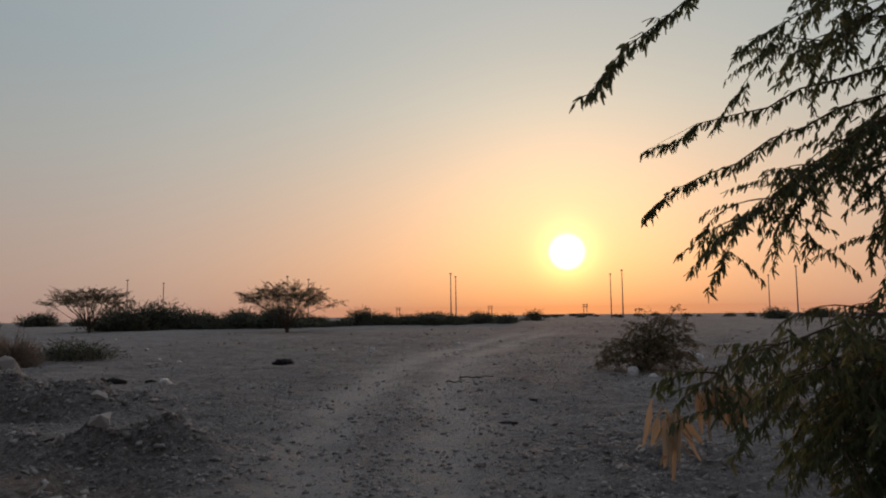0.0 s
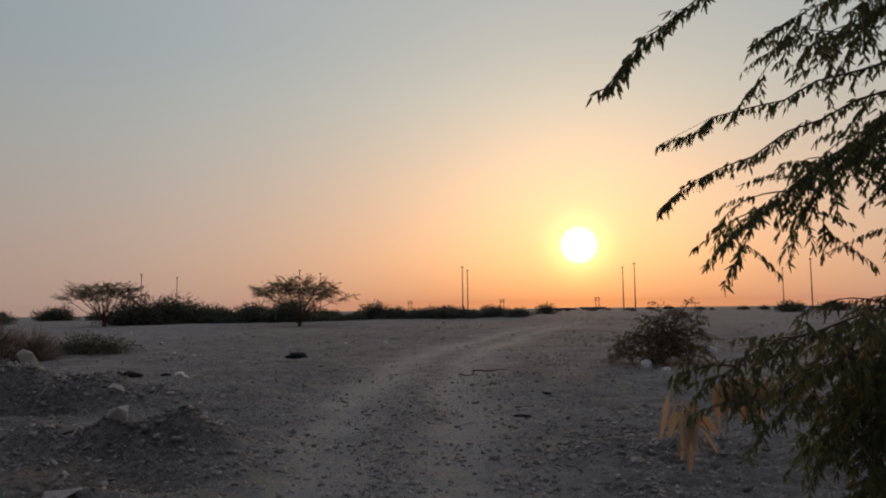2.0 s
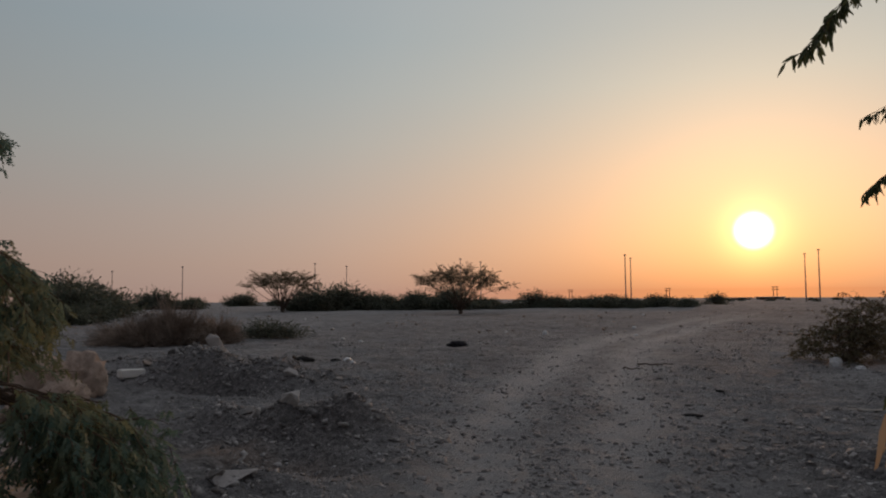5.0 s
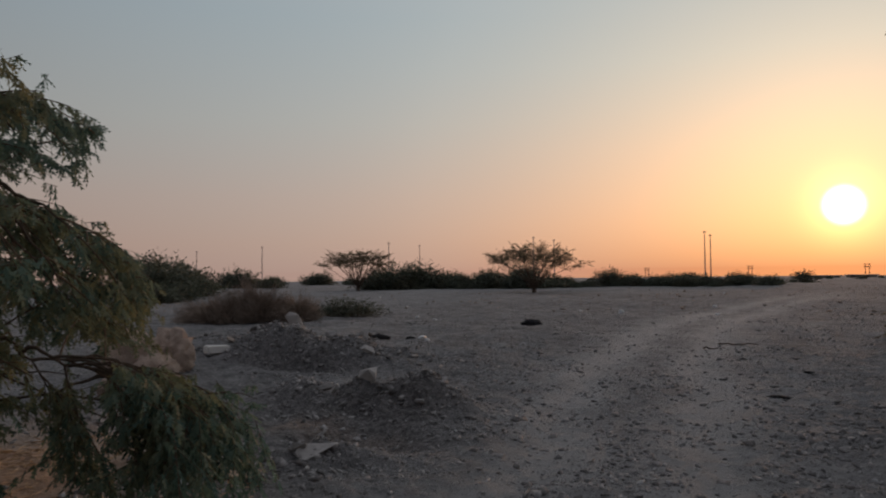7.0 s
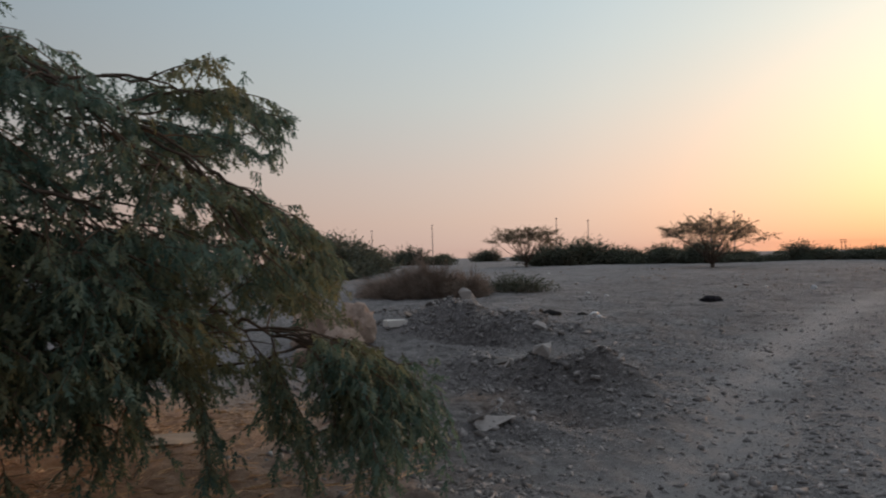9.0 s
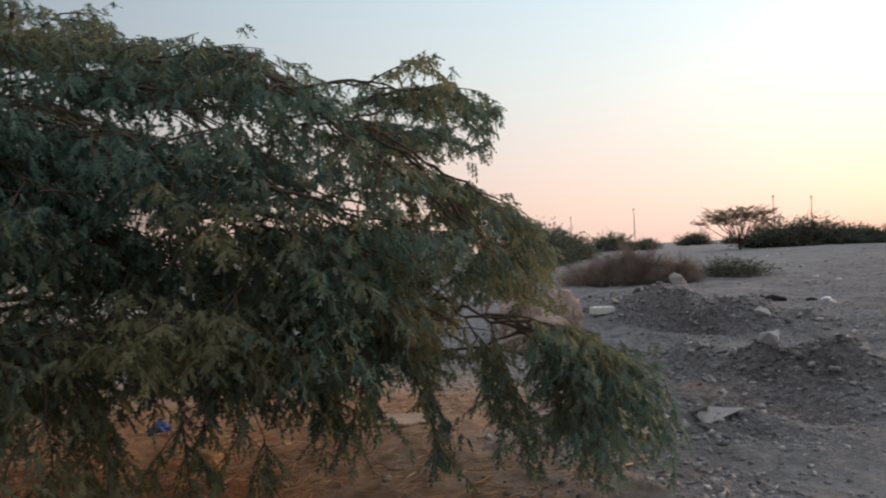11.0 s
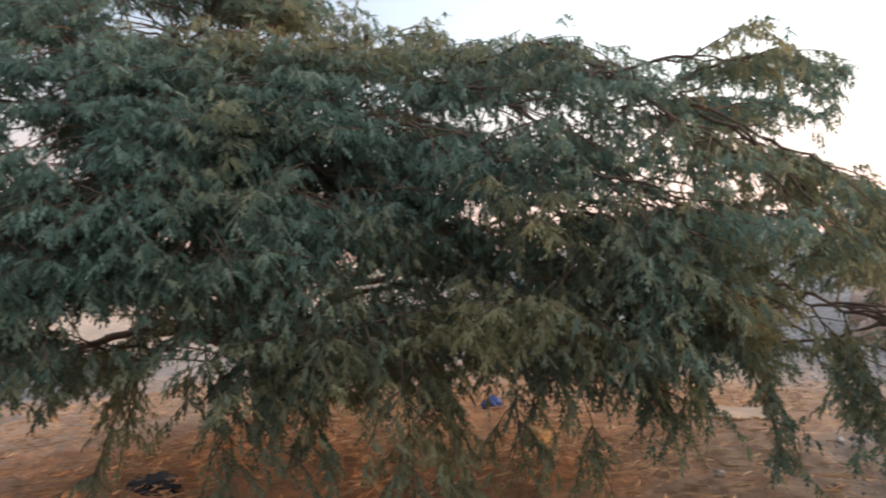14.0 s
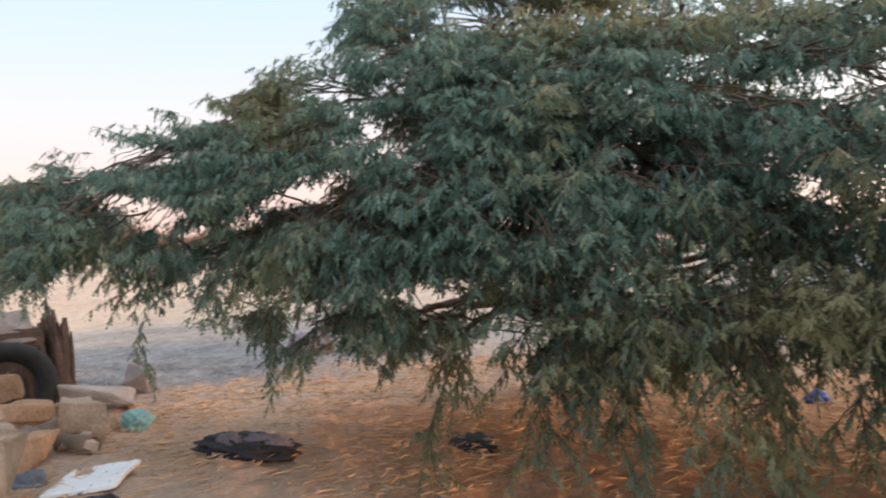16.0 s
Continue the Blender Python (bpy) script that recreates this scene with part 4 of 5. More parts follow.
def dome_bush(name, seed, width, depth, tall, leaves, leaf_material, label, category="bush", size=0.16, twigs=90, group="", leaf_width=0.06):
    """A bush: stems that fan from the ground and a ragged dome of leaf sprays."""
    r = np.random.default_rng(seed)
    root = tagged(new(name), label, category, group)
    a, e = r.uniform(0, 6.283, twigs), np.arcsin(r.random(twigs) ** 0.8)
    d = np.stack([np.cos(a) * np.cos(e) * width / 2, np.sin(a) * np.cos(e) * depth / 2, np.sin(e) * tall], -1) * r.uniform(0.65, 1.12, (twigs, 1))
    start = d * [0.12, 0.12, 0] - [0, 0, 0.05]
    mid = (start + d) / 2 + r.normal(0, 0.05, d.shape) * width + [0, 0, 0.1 * tall]
    v, f = tubes(np.stack([start, mid, d], 1), np.repeat([[0.02, 0.012, 0.005]], twigs, 0) * max(0.4, tall / 2), 3)
    tagged(part("stem_mass", mesh_np("stem_mass", v, f, TWIG), root), kind="stuff")
    # clumps gathered round the stem ends
    centre = d[r.integers(0, twigs, leaves)] * r.uniform(0.55, 1.0, (leaves, 1))
    pos = centre + r.normal(0, 0.09, (leaves, 3)) * [width, depth, tall * 0.6]
    pos[:, 2] = np.abs(pos[:, 2])
    way = unit(pos * [1, 1, 0.4] + r.normal(0, 0.8, pos.shape) * width * 0.4)
    v, f = spread(SIMPLE, pos, way, r.normal(0, 1, pos.shape) + UP, size * r.uniform(0.6, 1.4, leaves), leaf_width * r.uniform(0.6, 1.4, leaves))
    part("foliage", mesh_np("foliage", v, f, leaf_material), root)
    return root


def put(ob, x, y, turn=0.0, size=1.0, sink=0.03):
    ob.matrix_world = pose(x, y, ground_z(x, y) - sink, 0, 0, turn) @ Matrix.Scale(size, 4)
    return ob


def umbrella_tree(seed, wide, tall, label):
    """A thorn tree with forked stems and a flat, see-through crown."""
    plant = Plant(seed)
    r = plant.rng
    fork = np.array([0, 0, 0.09 * tall])
    for q in range(30):
        phi = q * 2.4
        reach = wide / 2 * math.sqrt((q + 0.6) / 30) * r.uniform(0.85, 1.1)
        z = tall * (0.96 - 0.27 * (reach / (wide / 2)) ** 3) * r.uniform(0.84, 1.0)
        path = plant.limb(fork * r.uniform(0.5, 1.1), (math.cos(phi) * reach, math.sin(phi) * reach, z), 0.10 * tall, 0.06 * tall, 0.04, 0.14, 10)
        for side in plant.branch_out(path, 10, 0.17 * wide, 0.55, 0.05, 0.0):
            plant.twig_out(side, 6, 0.32, 0.05)
    trunk = (bezier(np.array([0, 0, -0.1]), np.array([0.1, 0, 0.1 * tall]), np.array([0.05, 0.05, 0.12 * tall]), np.array([0, 0, 0.17 * tall]), 8), np.linspace(0.15, 0.09, 8))
    return plant.build("thorn_tree", (0, 0, 0), LEAF_UMBRELLA, label, "tree", SIMPLE, (0.066, 0.125, 0.052, 0.15), trunk, 0.014, 0.006)


put(umbrella_tree(3, 6.3, 3.5, "spreading brown-green thorn tree standing alone on the plain"), -27.2, 54.3)
put(umbrella_tree(8, 7.0, 3.35, "broad flat-topped thorn tree beside dark bushes"), -11.3, 50.3, 40)

# dark bushes of the middle distance and the horizon
KINDS = [dome_bush("green_bush", 500 + k, 4.6, 4.0, 1.45 + 0.4 * (k % 3), 1800, LEAF_FAR, "dense dark green bush on the plain", group="dark bushes", size=0.36, leaf_width=0.15) for k in range(4)]
PLACES, SCRUB = [], []
rng = random.Random(9)
for q in range(46):  # the row behind the thorn trees
    s = q / 45
    PLACES.append((-28 + 34 * s + rng.uniform(-0.8, 0.8), 60 + 7 * s + rng.uniform(-2, 2), rng.choice((0.55, 0.7, 0.8, 1.0)) * rng.uniform(0.85, 1.1) * (1.1 - 0.55 * s)))
PLACES += [(-33.0, 37.5, 1.1), (-36.5, 43.5, 1.3), (-30.5, 35.5, 0.8), (-36.0, 41.0, 1.15), (-40.5, 46.0, 1.4), (-33.5, 41.5, 0.85), (-29.0, 32.5, 0.7), (-57.0, 79.0, 1.35), (-61.0, 76.0, 1.2), (-51.5, 78.0, 0.9),
           (-2.0, 92.0, 0.9), (3.9, 90.0, 0.7), (11.5, 97.0, 0.7), (40.0, 88.0, 0.9), (58.0, 112.0, 1.1)]
for q in range(14):  # far belt
    PLACES.append((-92 + 62 * q / 13 + rng.uniform(-2, 2), 118 + rng.uniform(-8, 8) + q, rng.uniform(0.9, 1.3)))
for q in range(34):  # low scrub near the horizon
    a, d = radians(-30 + 44 * q / 33 + rng.uniform(-0.7, 0.7)), rng.uniform(150, 230)
    SCRUB.append((-math.sin(a) * d, math.cos(a) * d, rng.uniform(0.25, 0.55)))
for k, (x, y, size) in enumerate(PLACES):
    turn = rng.uniform(0, 360)
    if k < 4:
        put(KINDS[k], x, y, turn, size)
    else:
        copy_thing(KINDS[k % 4], pose(x, y, ground_z(x, y) - 0.05, 0, 0, turn)).scale = (size, size, size)


FAR_KINDS = [dome_bush("far_scrub", 520 + k, 5.0, 4.0, 1.7, 420, LEAF_FAR, "low dark scrub on the far plain", group="far scrub", size=0.8, twigs=24, leaf_width=0.36) for k in range(2)]
for k, (x, y, size) in enumerate(SCRUB):
    if k < 2:
        put(FAR_KINDS[k], x, y, 60 * k, size)
    else:
        copy_thing(FAR_KINDS[k % 2], pose(x, y, ground_z(x, y) - 0.05, 0, 0, 47 * k)).scale = (size, size, size)


def dry_brush(seed, wide, deep, tall, count, material, label):
    """A tangle of thin dry stalks."""
    r = np.random.default_rng(seed)
    a, e = r.uniform(0, 6.283, count), np.arcsin(r.random(count) ** 0.7)
    end = np.stack([np.cos(a) * np.cos(e) * wide / 2, np.sin(a) * np.cos(e) * deep / 2, np.sin(e) * tall], -1) * r.uniform(0.55, 1.1, (count, 1))
    lobes = 0.72 + 1.3 * value_noise(3 + 3.2 * np.cos(a) * np.cos(e), 3 + 3.2 * np.sin(a) * np.cos(e), seed)[:, None] + 0.25 * np.maximum(0, np.cos(a - 2.4))[:, None]
    end = end * [1, 1, 1] * np.concatenate([0.85 + 0.3 * lobes, 0.85 + 0.3 * lobes, lobes + 0.25], 1)
    start = end * r.uniform(0.1, 0.6, (count, 1)) * [1, 1, 0.2]
    mid = (start + end) / 2 + r.normal(0, 0.06, end.shape) * tall + [0, 0, 0.12 * tall]
    v, f = tubes(np.stack([start, mid, end], 1), np.repeat([[0.007, 0.006, 0.003]], count, 0), 3)
    return thing("dry_bush", mesh_np("dry_bush", v, f, material), Matrix(), label, "dry bush")


BRUSH_LABEL = "tangled brown dry brushwood lying on the plain"
put(dry_brush(1, 2.3, 2.0, 1.0, 3600, DRY_TWIG, BRUSH_LABEL), -12.9, 19.0, 20)
put(dry_brush(6, 1.9, 1.5, 0.68, 2000, DRY_TWIG, BRUSH_LABEL), -11.9, 19.5, 80)
put(dry_brush(7, 1.7, 1.4, 0.74, 1800, DRY_TWIG, BRUSH_LABEL), -13.6, 18.5, 140)
put(dry_brush(2, 2.6, 2.0, 0.6, 2600, DRY_TWIG, BRUSH_LABEL), -14.3, 18.6, 10)
put(dome_bush("low_bush", 71, 2.6, 1.8, 0.62, 2600, LEAF_FAR, "low grey-green bush with dry twigs", size=0.13, leaf_width=0.045), -11.4, 21.8, 30)


def layered_shrub(seed, wide, tall, label):
    """A low mesquite shrub: flat boughs in layers, highest off centre."""
    plant = Plant(seed)
    r = plant.rng
    for q in range(46):
        phi, s = q * 2.4 + r.uniform(-0.3, 0.3), (q + 0.5) / 46
        reach = wide / 2 * (1.05 - 0.75 * s) * r.uniform(0.7, 1.1)
        tip = np.array([math.cos(phi) * reach + 0.22 * wide * s, math.sin(phi) * reach * 0.8, 0.12 + tall * s * r.uniform(0.8, 1.0)])
        path = plant.limb(np.array([0.1 * r.normal(), 0.1 * r.normal(), 0.05]), tip, 0.12 * tall, 0.05, 0.015, 0.1, 9)
        for side in plant.branch_out(path, 7, 0.42, 0.3, 0.1, 0.05):
            plant.twig_out(side, 8, 0.22, 0.2)
    return plant.build("scrub_bush", (0, 0, 0), LEAF_UMBRELLA, label, "bush", SIMPLE, (0.055, 0.10, 0.035, 0.6), None, 0.008, 0.003)


put(layered_shrub(72, 2.7, 1.45, "dark layered mesquite shrub with rubbish caught at its foot"), 4.75, 17.4, 0)
put(dry_brush(4, 1.8, 1.2, 0.22, 900, DRY_TWIG, "low dead twigs beside the track"), 4.6, 10.8, 10)
put(dry_brush(5, 0.9, 0.5, 0.10, 160, TWIG, "dead twigs beside the rubble"), -3.7, 4.55, 30)
put(dry_brush(8, 0.55, 0.35, 0.07, 150, REED, "reddish dead stalks in the hollow of the rubble heap"), -2.85, 6.2, 20)
# dry reeds on the sandy bank
for k, (az, r, w) in enumerate(((88, 47, 7), (99, 49, 9), (108, 47, 8), (117, 48, 9), (127, 47, 8), (137, 47, 8))):
    a = radians(az)
    reed = dry_brush(20 + k, w, 2.6, 1.5, 1300, REED, "dry reddish reeds on the sandy bank")
    put(reed, -math.sin(a) * r, math.cos(a) * r, az)
for k, (az, r, size) in enumerate(((92, 55, 1.3), (104, 56, 1.2), (122, 57, 1.5), (113, 54, 1.1), (131, 55, 1.4))):
    a = radians(az)
    x, y = -math.sin(a) * r, math.cos(a) * r
    copy_thing(KINDS[k % 4], pose(x, y, ground_z(x, y) - 0.05, 0, 0, 50 * k)).scale = (size, size, size)


# ---- straw under the tree ----
def straw_litter(count, seed, low, high, radius, curl, name, material, label):
    """Curved stalks and pods lying about under the tree."""
    r = np.random.default_rng(seed)
    x, y = r.uniform(-10.5, -2.9, count * 3), r.uniform(-5.2, 5.4, count * 3)
    keep = r.random(len(x)) < zone_straw(x, y) * np.clip(0.55 + 1.6 * fractal(x, y, 0.8, 3, 4), 0.08, 1)
    x, y = x[keep][:count], y[keep][:count]
    z = height(x, y) + r.uniform(0.004, 0.03, len(x))
    a, bend, size = r.uniform(0, 6.283, len(x)), r.normal(0, curl, len(x)), r.uniform(low, high, len(x))
    points = [np.stack([x, y, z], -1)]
    for k in range(3):
        points.append(points[-1] + np.stack([np.cos(a + k * bend), np.sin(a + k * bend), r.normal(0, 0.10, len(x))], -1) * size[:, None] / 3)
    v, f = tubes(np.stack(points, 1), np.repeat([[0.6, 1.0, 1.0, 0.4]], len(x), 0) * radius * r.uniform(0.7, 1.3, (len(x), 1)), 3)
    return tagged(new(name, mesh_np(name, v, f, material)), label, "straw", kind="stuff")


straw_litter(9000, 6, 0.05, 0.20, 0.0042, 0.25, "straw_litter", STRAW, "orange-brown straw strewn under the tree")
straw_litter(2600, 7, 0.08, 0.17, 0.0050, 0.7, "fallen_pods", POD, "curled yellow-orange fallen pods on the straw")


# ---- rubbish ----
def lump(seed, sx, sy, sz, material, rough=0.35, scale=2.2, sub=4, floor=-0.35):
    """A crumpled soft thing: folds by ridged noise, flat beneath."""
    bm = bmesh.new()
    bmesh.ops.create_icosphere(bm, subdivisions=sub, radius=1.0)
    shift = Vector((seed * 3.7, seed * 1.3, 0))
    for v in bm.verts:
        fold = 1 - 2 * abs(noise.noise(v.co * scale + shift)) - abs(noise.noise(v.co * scale * 2.3 + shift)) - 0.5 * abs(noise.noise(v.co * scale * 5 + shift))
        v.co *= 1 + rough * fold + 0.3 * noise.noise(v.co * 0.9 + shift)
        v.co.z = max(v.co.z, floor)
        v.co = Vector((v.co.x * sx, v.co.y * sy, (v.co.z - floor) * sz))
    return bm_mesh("lump", bm, material, True)


def set_down(name, me, x, y, turn, label, category, sink=0.02, lift=0.0, group=""):
    return thing(name, me, pose(x, y, ground_z(x, y) - sink + lift, 0, 0, turn), label, category, group)


def bevelled_box(sx, sy, sz, bevel, material, dent=0.0, seed=1):
    bm = bmesh.new()
    bmesh.ops.create_cube(bm, size=1.0)
    for v in bm.verts:
        v.co = Vector((v.co.x * sx, v.co.y * sy, (v.co.z + 0.5) * sz))
    bmesh.ops.bevel(bm, geom=bm.edges[:], offset=bevel, segments=2, affect="EDGES")
    if dent:
        bmesh.ops.subdivide_edges(bm, edges=bm.edges[:], cuts=3, use_grid_fill=True)
        for v in bm.verts:
            v.co += Vector((noise.noise(v.co * 7 + Vector((seed, 0, 0))), noise.noise(v.co * 7 + Vector((0, seed, 0))), noise.noise(v.co * 7 + Vector((0, 0, seed))))) * dent
    return bm_mesh("box", bm, material)


set_down("foam_box", bevelled_box(0.40, 0.30, 0.13, 0.012, WHITE_FOAM, 0.006), -8.35, 10.95, 55, "white foam box lying beside the rubble heap", "box")
set_down("rubbish_bag", lump(2, 0.26, 0.19, 0.12, BLACK_CLOTH, 0.45, 2.8), -4.62, 20.2, 10, "black rubbish bag lying on the plain", "bag")
set_down("sack", lump(3, 0.40, 0.36, 0.46, PALE_SACK, 0.34, 3.6), -8.3, 9.65, 0, "pale dusty sack in the tipped rubbish", "sack")
set_down("sack", lump(19, 0.42, 0.36, 0.48, PALE_SACK, 0.34, 3.6), -8.55, 9.1, 40, "large pale pinkish sack slumped on the tipped rubbish", "sack")
set_down("sack", lump(20, 0.34, 0.28, 0.30, PALE_SACK, 0.34, 3.6), -7.75, 8.7, 100, "pale dusty sack in the tipped rubbish", "sack")
set_down("sack", lump(4, 0.26, 0.22, 0.26, PALE_SACK, 0.38, 3.4), -7.3, 7.6, 60, "pale dusty sack in the tipped rubbish", "sack")
set_down("plastic_bag", lump(5, 0.10, 0.08, 0.15, WHITE_PLASTIC, 0.5, 3.0), 4.25, 16.4, 0, "crumpled white plastic bag under the bush", "bag")
set_down("plastic_bag", lump(6, 0.12, 0.07, 0.06, WHITE_PLASTIC, 0.5, 3.0), 4.5, 15.7, 50, "crumpled white plastic bag under the bush", "bag")
set_down("plastic_bag", lump(17, 0.14, 0.10, 0.12, WHITE_PLASTIC, 0.4), 7.3, 20.9, 20, "white plastic bag blown against dry twigs", "bag")
set_down("plastic_bag", lump(7, 0.10, 0.08, 0.10, WHITE_PLASTIC, 0.4), -2.69, 25.8, 50, "small white plastic bag on the plain", "bag")
set_down("plastic_bag", lump(9, 0.12, 0.08, 0.10, WHITE_PLASTIC, 0.4), -11.9, 22.6, 50, "white plastic bag caught at the bush", "bag")
set_down("blue_bag", lump(8, 0.10, 0.07, 0.09, BLUE_PLASTIC, 0.5), -6.75, 2.16, 20, "torn blue plastic bag in the straw", "bag")
set_down("yellow_rag", lump(10, 0.10, 0.07, 0.10, YELLOW_RAG, 0.4), -5.45, 2.05, 70, "crumpled yellowish rag in the straw", "rag")
set_down("white_stone", rock_mesh(401, PALE_STONE), -5.62, 1.18, 0, "small whitish stone in the straw", "stone").scale = (0.06, 0.05, 0.06)
coat = set_down("black_coat", lump(11, 0.46, 0.2, 0.09, BLACK_CLOTH, 0.42, 2.6), -5.8, -2.70, 68, "crumpled black coat with a grey lining thrown on the straw", "coat")
part("sleeve", lump(23, 0.20, 0.09, 0.06, BLACK_CLOTH, 0.3, 2.4), coat).location = (-0.28, 0.08, 0.01)
part("lining", lump(24, 0.26, 0.10, 0.05, GREY_CLOTH, 0.4, 2.8), coat, "grey lilac lining").location = (0.14, 0.04, 0.075)
part("collar", lump(25, 0.14, 0.07, 0.08, GREY_CLOTH, 0.4, 3.0), coat, "grey folded collar").location = (-0.12, -0.06, 0.055)
set_down("grey_cloth", lump(12, 0.55, 0.3, 0.24, GREY_CLOTH, 0.4, 2.4), -11.7, -3.95, 20, "heap of grey-purple cloth at the tree's edge", "cloth")
set_down("grey_cloth", lump(13, 0.30, 0.16, 0.05, BLACK_CLOTH, 0.4, 2.4), -5.95, -0.85, 20, "flat dark rag on the straw", "cloth")
set_down("grey_rag", lump(26, 0.13, 0.10, 0.10, BLUE_GREY_CLOTH, 0.4, 2.6), -5.2, -4.22, 60, "bluish grey rag between the stones and the crate panel", "rag")
set_down("teal_rag", lump(14, 0.17, 0.13, 0.12, TEAL_CLOTH, 0.4), -6.85, -4.28, 20, "faded teal rag beside the stones", "rag")


rng = random.Random(14)
for k in range(9):  # paper and plastic blown over the plain
    a, r = radians(rng.uniform(-6, 36)), rng.uniform(17, 58)
    me = lump(30 + k % 4, 0.06 + 0.001 * r, 0.05, 0.035 + 0.0008 * r, WHITE_PLASTIC, 0.45, 2.4, 2)
    set_down("litter", me, -math.sin(a) * r, math.cos(a) * r, rng.uniform(0, 360), "scrap of white paper or plastic on the plain", "litter", 0.01, 0.0, "blown litter")


def sheet(sx, sy, material, curl=0.03, seed=1, cells=10, thick=0.006):
    """A thin bent board."""
    bm = bmesh.new()
    bmesh.ops.create_grid(bm, x_segments=cells, y_segments=cells, size=0.5)
    for v in bm.verts:
        v.co = Vector((v.co.x * sx, v.co.y * sy, curl * noise.noise(Vector((v.co.x * 2.2, v.co.y * 2.2, seed))) + curl))
    bmesh.ops.solidify(bm, geom=bm.faces[:], thickness=thick)
    return bm_mesh("sheet", bm, material)


set_down("cardboard", sheet(0.50, 0.36, CARDBOARD, 0.02, 2), -5.22, 3.74, 52, "flattened brown cardboard on the ground", "cardboard", -0.01)
set_down("cardboard", sheet(0.36, 0.2, CARDBOARD, 0.03, 5), -3.35, 4.6, 10, "flattened brown cardboard on the ground", "cardboard", -0.01)
set_down("board", sheet(0.5, 0.14, WALL_FAR, 0.02, 7), -3.75, 4.95, 70, "pale broken board in the rubbish", "board", -0.01)
set_down("board", sheet(0.42, 0.1, WALL_FAR, 0.02, 8), 3.03, 10.4, 5, "pale broken board beside the track", "board", -0.01)


def stick(length, radius, seed, material):
    r = np.random.default_rng(seed)
    p = np.stack([np.linspace(-length / 2, length / 2, 9), np.cumsum(r.normal(0, 0.03, 9)), np.abs(r.normal(0.03, 0.02, 9))], -1)
    v, f = tubes([p], [radius * np.linspace(1, 0.4, 9)], 6)
    return mesh_np("stick", v, f, material, True)


set_down("stick", stick(0.75, 0.018, 1, BARK), 0.65, 15.5, 8, "dead branch lying on the track", "stick", 0.0)
set_down("stick", stick(0.42, 0.015, 2, BARK), 0.2, 15.1, -4, "dead branch lying on the track", "stick", 0.0)
set_down("stick", stick(0.9, 0.04, 3, BARK), -7.0, 15.5, 12, "dead branch lying on the plain", "stick", 0.0)
set_down("rubber_scrap", lump(15, 0.13, 0.05, 0.03, RUBBER, 0.45, 3.0), 0.82, 9.55, 10, "scrap of black rubber on the track", "scrap")
set_down("rubber_scrap", lump(16, 0.06, 0.035, 0.03, RUBBER, 0.45, 3.0), 1.42, 11.65, 10, "scrap of black rubber on the track", "scrap")


for k, (x, y, wide, name, material, label) in enumerate((
        (-6.85, 14.7, 0.22, "rubber_scrap", RUBBER, "dark flattened scrap on the plain"), (-6.2, 15.0, 0.10, "rubber_scrap", RUBBER, "dark flattened scrap on the plain"),
        (-6.0, 15.2, 0.12, "litter", WHITE_PLASTIC, "crumpled white scrap beside the rubble"), (-5.8, 15.0, 0.09, "litter", WHITE_PLASTIC, "crumpled white scrap beside the rubble"),
        (-4.9, 10.2, 0.10, "litter", PALE_SACK, "torn pale scrap in the rubble"), (-3.6, 4.3, 0.09, "litter", WHITE_PLASTIC, "torn white plastic near the cardboard"),
        (-4.2, 4.6, 0.12, "litter", PALE_SACK, "torn pale scrap near the cardboard"))):
    set_down(name, lump(60 + k, wide, wide * 0.6, wide * 0.4, material, 0.42, 2.6, 3), x, y, 40 * k, label, "litter", 0.01)


# ---- tipped stones and rubbish by the straw ----
def crate_panel():
    """A flat white plastic panel with small slots and a notched rim."""
    bm = bmesh.new()
    bmesh.ops.create_grid(bm, x_segments=36, y_segments=28, size=0.5)
    for v in bm.verts:
        v.co = Vector((v.co.x * 0.66, v.co.y * 0.52, 0.012 * noise.noise(v.co * 3)))
    gone = []
    for f in bm.faces:
        c = f.calc_center_median()
        i, j = int((c.x / 0.66 + 0.5) * 36), int((c.y / 0.52 + 0.5) * 28)
        if (j % 7 == 3 and i % 9 in (3, 4)) or ((i in (0, 35)) and j % 5 == 2) or ((j in (0, 27)) and i % 6 == 2):
            gone.append(f)
    bmesh.ops.delete(bm, geom=gone, context="FACES")
    bmesh.ops.solidify(bm, geom=bm.faces[:], thickness=0.03)
    ob = new("plastic_crate_panel", bm_mesh("panel", bm, WHITE_PLASTIC))
    return tagged(ob, "white slotted plastic crate panel lying on the sand", "crate")


def place(root, x, y, turn, lift=0.0, tilt=0.0):
    root.matrix_world = pose(x, y, ground_z(x, y) + lift, tilt, 0, turn)
    return root


place(crate_panel(), -5.24, -3.72, 14, 0.03, 4)


def tyre():
    bm = bmesh.new()
    rings, sides = 40, 14
    rows = []
    for i in range(rings):
        a = 2 * math.pi * i / rings
        row = []
        for j in range(sides):
            b = 2 * math.pi * j / sides
            rad = 0.40 + 0.11 * math.cos(b) - (0.012 if i % 2 and math.cos(b) > 0.75 else 0)
            row.append(bm.verts.new((rad * math.cos(a), 0.14 * math.sin(b), rad * math.sin(a))))
        rows.append(row)
    for i in range(rings):
        for j in range(sides):
            bm.faces.new((rows[i][j], rows[(i + 1) % rings][j], rows[(i + 1) % rings][(j + 1) % sides], rows[i][(j + 1) % sides]))
    return bm_mesh("tyre", bm, RUBBER, True)


